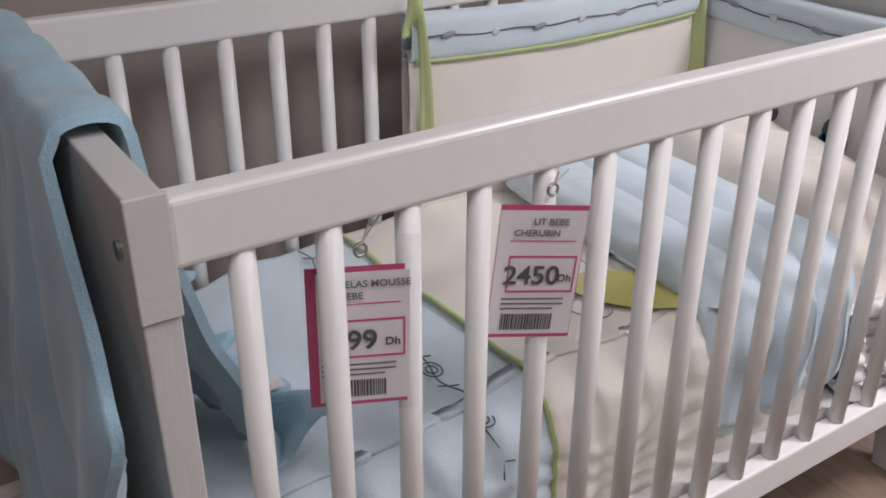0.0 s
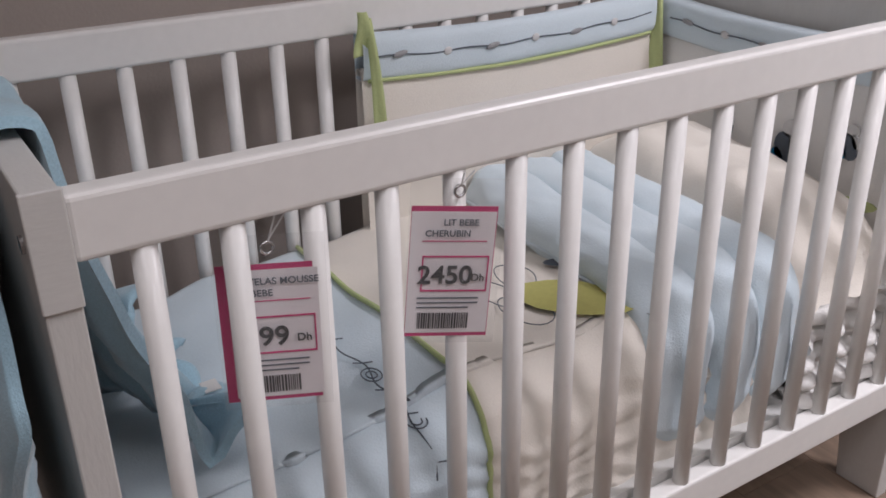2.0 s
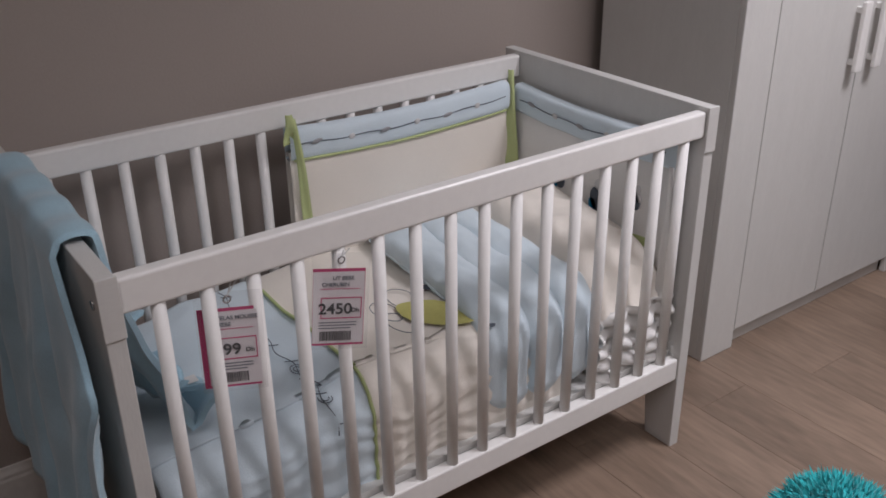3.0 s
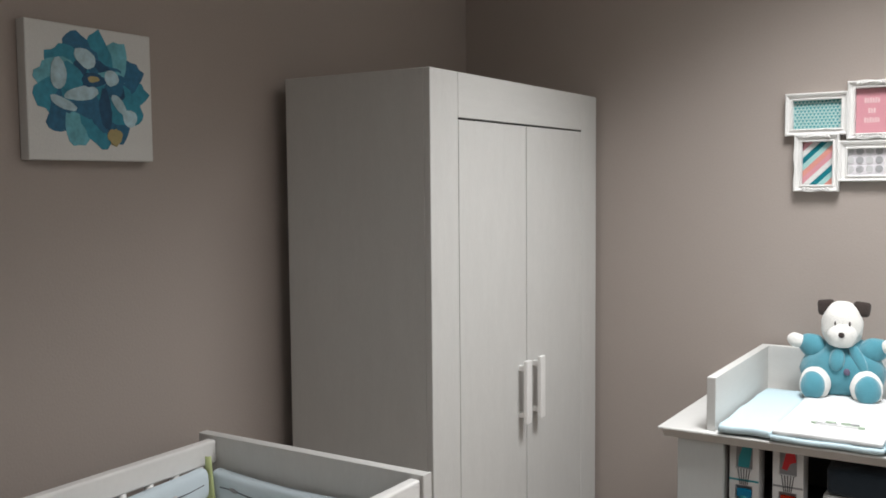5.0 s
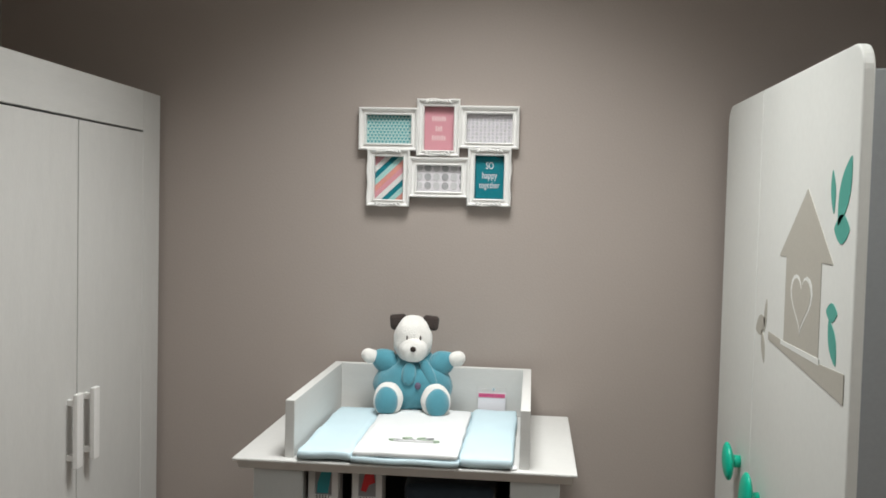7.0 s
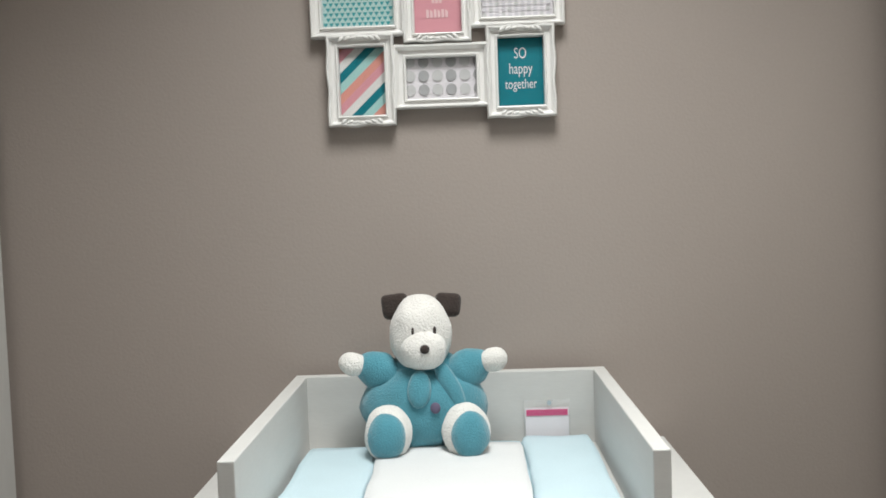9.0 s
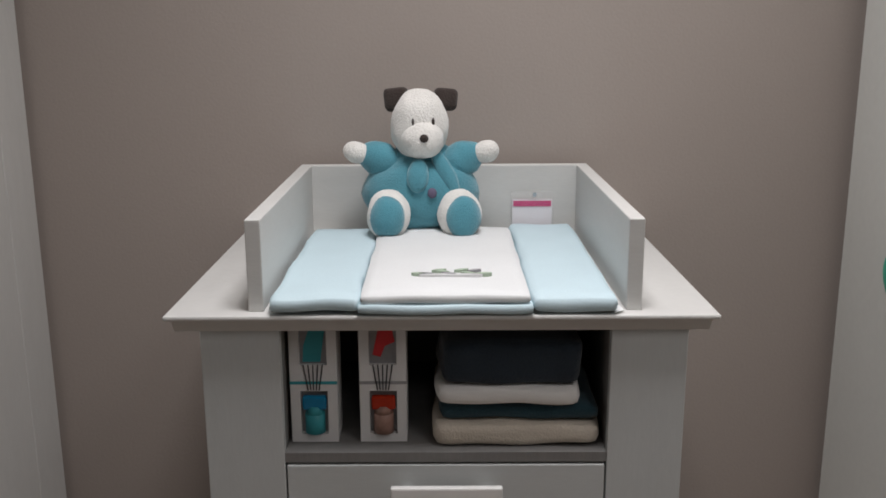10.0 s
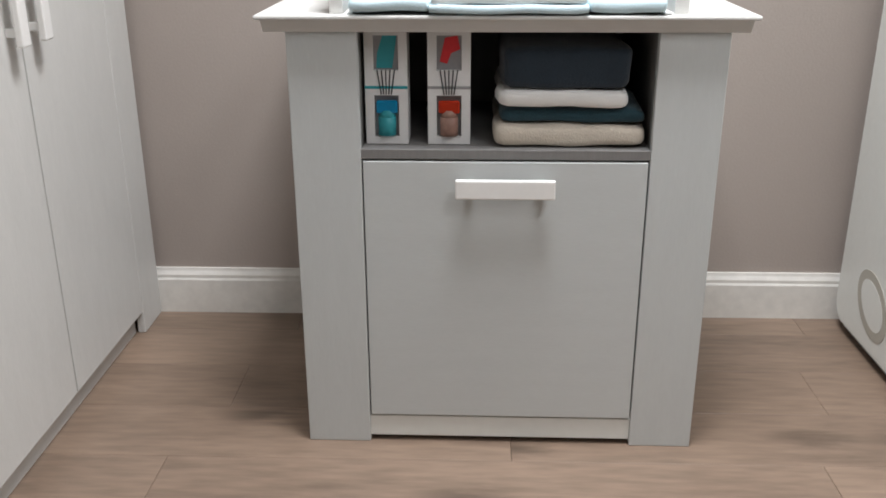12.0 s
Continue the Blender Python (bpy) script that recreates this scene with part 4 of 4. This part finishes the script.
def folded_cover():
    """The turned-back blue cover: three thick soft folds across the bed that drop behind the slats."""
    ob = thing("folded_cover", (0.45, -2.0, 0.47), "thick pale blue cot cover turned back in folds across the quilt", "blanket")
    xa, xe, bend, low = XA + 0.015, XB - 0.105, 0.062, 0.285
    flat = xe - xa
    arc = bend * math.pi / 2
    def fold(yb, yf, r, seed):
        zc = 0.515
        drop = zc - bend - low
        total = flat + arc + drop
        def fn(u, v):
            s = v * total
            if s < flat:
                x, z, n = xa + s, zc + 0.018 * (1 - s / flat), Vector((0, 0, 1))
            elif s < flat + arc:
                a = (s - flat) / bend
                x, z, n = xe + bend * math.sin(a), zc - bend * (1 - math.cos(a)), Vector((math.sin(a), 0, math.cos(a)))
            else:
                x, z, n = xe + bend, zc - bend - (s - flat - arc), Vector((1, 0, 0))
            y = yb + (yf - yb) * v + 0.010 * math.sin(5 * v + seed)
            ends = min(1.0, v / 0.06, (1 - v) / 0.07) ** 0.5
            a = 2 * math.pi * u
            lump = 1 + 0.16 * noise.noise(Vector((s * 6, 1.5 * math.cos(a), 1.5 * math.sin(a) + seed * 3))) + 0.07 * noise.noise(Vector((s * 22, 3 * math.cos(a), 3 * math.sin(a) + seed)))
            lump += 0.05 * math.sin(s * 34 + 2 * math.sin(a + seed)) * min(1.0, max(0.0, s - flat * 0.7) / 0.1)
            p = Vector((x, y, z)) + (n * (0.046 * math.cos(a)) + Vector((0, r * math.sin(a), 0))) * ends * lump
            return (min(p.x, XB + 0.003), p.y, max(p.z, 0.268))
        bm = sheet(40, 110, fn)
        bmesh.ops.remove_doubles(bm, verts=bm.verts[:], dist=0.0003)
        bmesh.ops.recalc_face_normals(bm, faces=bm.faces[:])
        part("fold", bm, BLUE, ob, "", True)
        part("hem", tube([Vector(fn(0.72, 0.05 + 0.6 * i / 40)) for i in range(41)], 0.0035), BLUE, ob, "stitched pale blue hem")
    fold(-2.075, -2.085, 0.060, 1.0)
    fold(-1.975, -2.000, 0.062, 2.3)
    fold(-1.880, -1.915, 0.058, 3.7)
    def pill(u, v):
        x = XA + 0.02 + (XB - XA - 0.03) * u
        y = -1.885 + 0.262 * v
        puff = max(0.0, (1 - (2 * u - 1) ** 4) * (1 - (2 * v - 1) ** 4)) ** 0.5
        crease = 0.012 * noise.noise(Vector((x * 7, y * 7, 5.0))) + 0.010 * (1 - abs(noise.noise(Vector((x * 9 + y * 5, y * 14, 9.0))))) ** 4 + 0.006 * noise.noise(Vector((x * 22, y * 22, 5.0)))
        return (x, y, 0.43 + 0.165 * puff + 0.03 * (1 - u) + crease * puff)
    tagged(part("pillow", sheet(46, 40, pill, 0.008), CREAM), "plump cream cotton cot pillow under the turned-back cover", "pillow")
    def under(u, v):
        y = -1.85 + 0.235 * u
        z = 0.268 + 0.17 * v
        return (XB - 0.012 + 0.012 * math.sin(z * 150 + 5 * noise.noise(Vector((y * 10, z * 5, 0)))) + 0.010 * math.sin(y * 80 + z * 30), y, z)
    tagged(part("crumpled_sheet", sheet(40, 40, under, 0.006), WHITECLOTH), "crumpled white sheet tucked beside the pillow", "sheet")


folded_cover()


def bumper():
    w = thing("cot_bumper", (CX0 + 0.05, -1.9, 0.45), "padded cream cot bumper with blue band and lime ties", "cot bumper")
    def wall(p0, p1, side, z0, z1, bulge, name, mat, label=""):
        """An upright pad between two plan points, bulging to side."""
        p0, p1, side = Vector((*p0, 0)), Vector((*p1, 0)), Vector((*side, 0))
        def fn(u, v):
            a = 2 * math.pi * v
            zc, hz = (z0 + z1) / 2, (z1 - z0) / 2
            s, c = math.sin(a), math.cos(a)
            q = p0 + (p1 - p0) * u
            soft = 0.004 * noise.noise(Vector((u * 6, v * 5, z0 * 9)))
            sagz = -0.012 * math.sin(math.pi * u)
            t = abs(s) ** 0.5 * (1 if s > 0 else -0.3)
            return tuple(q + side * (bulge * t + soft) + Vector((0, 0, zc + hz * (1 if c > 0 else -1) * abs(c) ** 0.55 + sagz)))
        bm = sheet(36, 28, fn)
        bmesh.ops.remove_doubles(bm, verts=bm.verts[:], dist=0.0003)
        return part(name, bm, mat, w, label)
    xs = CX0 + 0.034
    wall((xs, -2.30), (xs, -1.665), (1, 0), 0.40, 0.775, 0.020, "long_panel", CREAM, "cream long panel")
    b1 = wall((xs + 0.002, -2.30), (xs + 0.002, -1.665), (1, 0), 0.757, 0.832, 0.026, "blue_band", BLUE, "pale blue band")
    ye = CY2 - 0.014
    wall((XA + 0.02, ye), (XB, ye), (0, -1), 0.40, 0.765, 0.020, "end_panel", WHITECLOTH, "white printed end panel")
    wall((XA + 0.02, ye - 0.002), (XB, ye - 0.002), (0, -1), 0.748, 0.822, 0.026, "blue_band", BLUE, "pale blue band")
    part("piping", tube([(xs + 0.021, -2.29 + 0.62 * i / 24, 0.757 - 0.012 * math.sin(math.pi * i / 24)) for i in range(25)], 0.0035), LIME, w, "lime green piping")
    def garland(at, n, axis):
        pts = [at(i / n) for i in range(n + 1)]
        part("stitched_garland", tube(pts, 0.0014, 5), INK, w, "grey stitched garland")
        for i in range(2, n, 4):
            bm = bmesh.new()
            r = (0.003, 0.015, 0.005) if axis == "y" else (0.015, 0.003, 0.005)
            if i % 8 == 6:
                r = (r[0] * 0.7, r[1] * 0.6, 0.007)
            blob(bm, pts[i], r, (10, 0, 0) if axis == "y" else (0, 10, 0), 10)
            part("stitched_leaf", bm, PRINTGREY if i % 8 == 2 else PALESILVER, w)
    garland(lambda t: (xs + 0.029, -2.28 + 0.60 * t, 0.796 - 0.012 * math.sin(math.pi * t) + 0.002 * math.sin(t * 26)), 26, "y")
    garland(lambda t: (XA + 0.05 + 0.50 * t, ye - 0.030, 0.786 - 0.012 * math.sin(math.pi * t) + 0.002 * math.sin(t * 22)), 22, "x")
    # printed animals as plain shapes
    for cx, cz, s in ((0.36, 0.615, 1.0), (0.50, 0.60, 1.3), (0.62, 0.64, 0.9)):
        for dx, dz, rx, rz, mt in ((0, 0, 0.018, 0.026, INK), (0.004, 0.032, 0.013, 0.012, PALESILVER), (-0.012, -0.012, 0.010, 0.014, BOTTLEBLUE), (0.012, 0.012, 0.007, 0.014, PALESILVER)):
            part("printed_motif", slab(ellipse(cx + dx * s, cz + dz * s, rx * s, rz * s, 20, 14), "y", ye - 0.0245, ye - 0.018), mt, w)
    part("printed_motif", slab(ellipse(0.62, 0.54, 0.07, 0.014, 10, 14), "y", ye - 0.0225, ye - 0.015), LIME, w)
    # ties
    def ribbon(p, q, wd, nrm):
        p, q, nrm = Vector(p), Vector(q), Vector(nrm)
        side = (q - p).cross(nrm).normalized() * wd
        def fn(u, v):
            c = p + (q - p) * u
            return tuple(c + side * (v - 0.5) * (0.5 + 0.7 * u) + nrm * (0.006 * math.sin(u * 5) + 0.004 * math.sin(v * 4 + u * 3)))
        return sheet(14, 4, fn, 0.0015)
    part("tie", ribbon((xs + 0.034, -2.292, 0.86), (xs + 0.032, -2.268, 0.56), 0.022, (1, 0, 0)), LIME, w, "lime green tie")
    part("tie", ribbon((xs + 0.030, -2.300, 0.87), (xs + 0.034, -2.300, 0.80), 0.030, (1, 0, 0)), LIME, w, "lime green tie")
    part("tie", ribbon((XA + 0.018, ye - 0.036, 0.86), (XA + 0.04, ye - 0.045, 0.60), 0.030, (0.7, -0.7, 0)), LIME, w, "lime green tie")
    part("tie", ribbon((XB - 0.008, ye - 0.034, 0.76), (XB - 0.002, ye - 0.036, 0.40), 0.022, (0.7, -0.7, 0)), WHITECLOTH, w, "white tie")


bumper()


def throw_blanket():
    """Fleece hung over the end board: an outer fall, a turn over the top and a loose inner fall on the bed."""
    top = 0.911
    yo, yi = CY1 - 0.036, CY1 + 0.008
    def fn(u, v):
        x = 0.205 + 0.435 * v
        fold = 0.020 * math.sin(v * 14 + 1.0 + 1.4 * math.sin(u * 6)) + 0.010 * math.sin(v * 27 + 2.0 * math.sin(u * 9)) + 0.006 * noise.noise(Vector((v * 9, u * 14, 4.0)))
        s = u * 1.20
        if s < 0.60:
            d = 0.60 - s
            bell = 0.025 + 0.08 * d
            return (x - 0.10 * d * (0.7 - v) + 0.12 * v * min(1.0, d / 0.20) + 0.01 * math.sin(d * 9 + v * 6), yo - 0.012 - bell * (0.35 + 0.4 * d) - abs(fold) * min(1, d * 4), top - 0.012 - d * (0.97 + 0.05 * math.sin(v * 5)))
        if s < 0.68:
            a = (s - 0.60) / 0.08 * math.pi
            return (x, (yo + yi) / 2 - 0.034 * math.cos(a), top - 0.008 + 0.016 * math.sin(a) + 0.004 * math.sin(v * 22))
        d = s - 0.68
        fall = 0.40
        if d < fall:
            k = d / fall
            return (x + 0.03 * k * math.sin(v * 6), yi + 0.014 + (0.03 + 0.05 * v) * k * k + abs(fold) * 1.9 * k + 0.018 * math.sin(k * 7 + v * 9) * k, top - 0.012 - d * 1.02)
        k = (d - fall) / 0.18
        return (x + 0.03 * math.sin(v * 6), yi + 0.044 + 0.05 * v + abs(fold) * 1.9 + 0.018 * math.sin(7 + v * 9) + k * (0.055 + 0.035 * math.sin(v * 13)), 0.491 + 0.045 * math.sin(k * 3.0) * (0.7 + 0.5 * math.sin(v * 15)))
    ob = thing("throw_blanket", (0.42, CY1, top), "soft light blue fleece throw hanging over the cot end board", "blanket")
    part("fleece", sheet(110, 90, fn, 0.010), FLEECE, ob, "", True)
    p = Vector(fn(0.97, 0.86))
    part("care_label", box(p.x - 0.014, p.x + 0.010, p.y + 0.002, p.y + 0.022, p.z + 0.006, p.z + 0.0075, 0), WHITECLOTH, ob, "small white care label")


throw_blanket()


def price_tag(y0, y1, z0, z1, tilt, title, price, red_side, hang, slat):
    x = CX1 - 0.017 - 0.42 * (slat - (y0 + y1) / 2)
    cy, cz = (y0 + y1) / 2, (z0 + z1) / 2
    W, H = y1 - y0, z1 - z0
    w = thing("price_tag", (x, cy, z1), "paper price tag in a clear sleeve tied to the cot rail", "price tag", "cot price tags")
    R = Matrix.Translation((x, cy, cz)) @ Matrix.Rotation(radians(-24), 4, "Z") @ Matrix.Rotation(radians(tilt), 4, "X")
    def flat(u0, u1, v0, v1, d, mat, name, label=""):
        bm = box(d, d + 0.0005, u0 * W - W / 2, u1 * W - W / 2, v0 * H - H / 2, v1 * H - H / 2, 0)
        bm.transform(R)
        return part(name, bm, mat, w, label)
    def line(text, size, u, v, mat):
        m = R @ Matrix.Translation((0.0040, u * W - W / 2, v * H - H / 2)) @ FACE_X
        words("lettering", text, size, m, mat, w, size * 0.018)
    flat(0.03, 0.93, 0.03, 0.83, 0.0, RED, "red_border", "magenta red border")
    flat(0.12 if red_side else 0.035, 0.92, 0.055, 0.80, 0.001, PAPER, "paper")
    flat(0.16, 0.84, 0.625, 0.630, 0.0020, RED, "rule")
    for u0, u1, v0, v1 in ((0.17, 0.88, 0.32, 0.33), (0.17, 0.88, 0.53, 0.54), (0.17, 0.185, 0.33, 0.53), (0.865, 0.88, 0.33, 0.53)):
        flat(u0, u1, v0, v1, 0.0022, RED, "price_border")
    line(price, H * 0.155, 0.50 if red_side else 0.42, 0.375, DARKINK)
    line("Dh", H * 0.062, 0.77, 0.39, DARKINK)
    for n, t in enumerate(title):
        line(t, H * 0.052, 0.55 if n == 0 else 0.42, 0.725 - 0.065 * n, INK)
    for v in (0.275, 0.245, 0.215):
        flat(0.14, 0.80 - 0.1 * (v < 0.22), v, v + 0.008, 0.0022, INK, "text_bar")
    rng = random.Random(3)
    u = 0.16
    while u < 0.72:
        d = rng.choice((0.008, 0.012, 0.018))
        flat(u, u + d, 0.085, 0.185, 0.0022, DARKINK, "bar")
        u += d + rng.choice((0.008, 0.012))
    s = flat(0, 1, 0, 1, 0.0048, FILM, "sleeve", "clear plastic sleeve")
    p = R @ Vector((0.006, 0, H * 0.43))
    part("eyelet", tube([p + Vector((0, 0.006 * math.cos(k * math.pi / 8), 0.006 * math.sin(k * math.pi / 8))) for k in range(16)], 0.0016, 6, None, True), CHROME, w, "steel eyelet")
    bm = rod(p + Vector((0, 0.001, 0.004)), (x + 0.012, hang - 0.006, CRZ + 0.002), 0.0009, 6)
    rod(p + Vector((0, -0.001, 0.004)), (x + 0.012, hang + 0.006, CRZ + 0.002), 0.0009, 6, bm)
    part("string", bm, PALESILVER, w, "clear nylon string")


price_tag(-2.757, -2.652, 0.620, 0.806, -1, ["MATELAS MOUSSE", "BEBE"], "99", True, -2.69, -2.69)
price_tag(-2.562, -2.464, 0.638, 0.824, -5, ["LIT BEBE", "CHERUBIN"], "2450", False, -2.50, -2.543)

seat(("cot", "mattress", "quilt", "folded_cover", "pillow", "crumpled_sheet", "cot_bumper", "throw_blanket", "price_tag"), (0.124, -2.872, 0), (0.106, -2.740, 0), (1.0, 1.003, 1.0))

# ---- fluffy pouf on the floor ----
def pouf():
    rng = np.random.default_rng(5)
    cx, cy, R, Hh = 1.245, -1.515, 0.125, 0.205
    bm = bmesh.new()
    blob(bm, (cx, cy, Hh * 0.5), (R, R, Hh * 0.5), seg=32)
    n = 5200
    for i in range(n):
        zz = rng.uniform(-0.85, 1)
        a = rng.uniform(0, 2 * math.pi)
        k = math.sqrt(1 - zz * zz)
        nrm = Vector((k * math.cos(a), k * math.sin(a), zz))
        p = Vector((cx + R * nrm.x, cy + R * nrm.y, Hh * 0.5 + Hh * 0.5 * nrm.z))
        t = Vector(rng.normal(size=3)).normalized()
        side = nrm.cross(t).normalized() * 0.004
        tip = p + nrm * rng.uniform(0.014, 0.028) + t * 0.012 + Vector((0, 0, -0.004))
        tip.z = max(tip.z, 0.002)
        vs = [bm.verts.new(p + side), bm.verts.new(p - side), bm.verts.new(tip)]
        bm.faces.new(vs)
    ob = part("pouf", bm, SHAG, None, "")
    tagged(ob, "fluffy turquoise shag pouf standing on the plank floor", "pouf")


pouf()

# ---- floor planks ----
PL, PW = 1.29, 0.193
def plank_mesh(length):
    bm = box(0, length - 0.0006, 0, PW - 0.0006, -0.009, 0.0, 0.0008, 1)
    me = bpy.data.meshes.new("plank")
    bm.to_mesh(me)
    bm.free()
    me.materials.append(PLANK)
    return me


cache = {}
y, row = YN, 0
while y < 0:
    x = -((row * 0.47) % 1.0) * PL
    while x < XR:
        a, b = max(x, 0.0), min(x + PL, XR)
        if b - a > 0.02:
            k = round(b - a, 3)
            if k not in cache:
                cache[k] = plank_mesh(b - a)
            placed("plank", cache[k], (a, y, 0), floor)
        x += PL
    y += PW
    row += 1
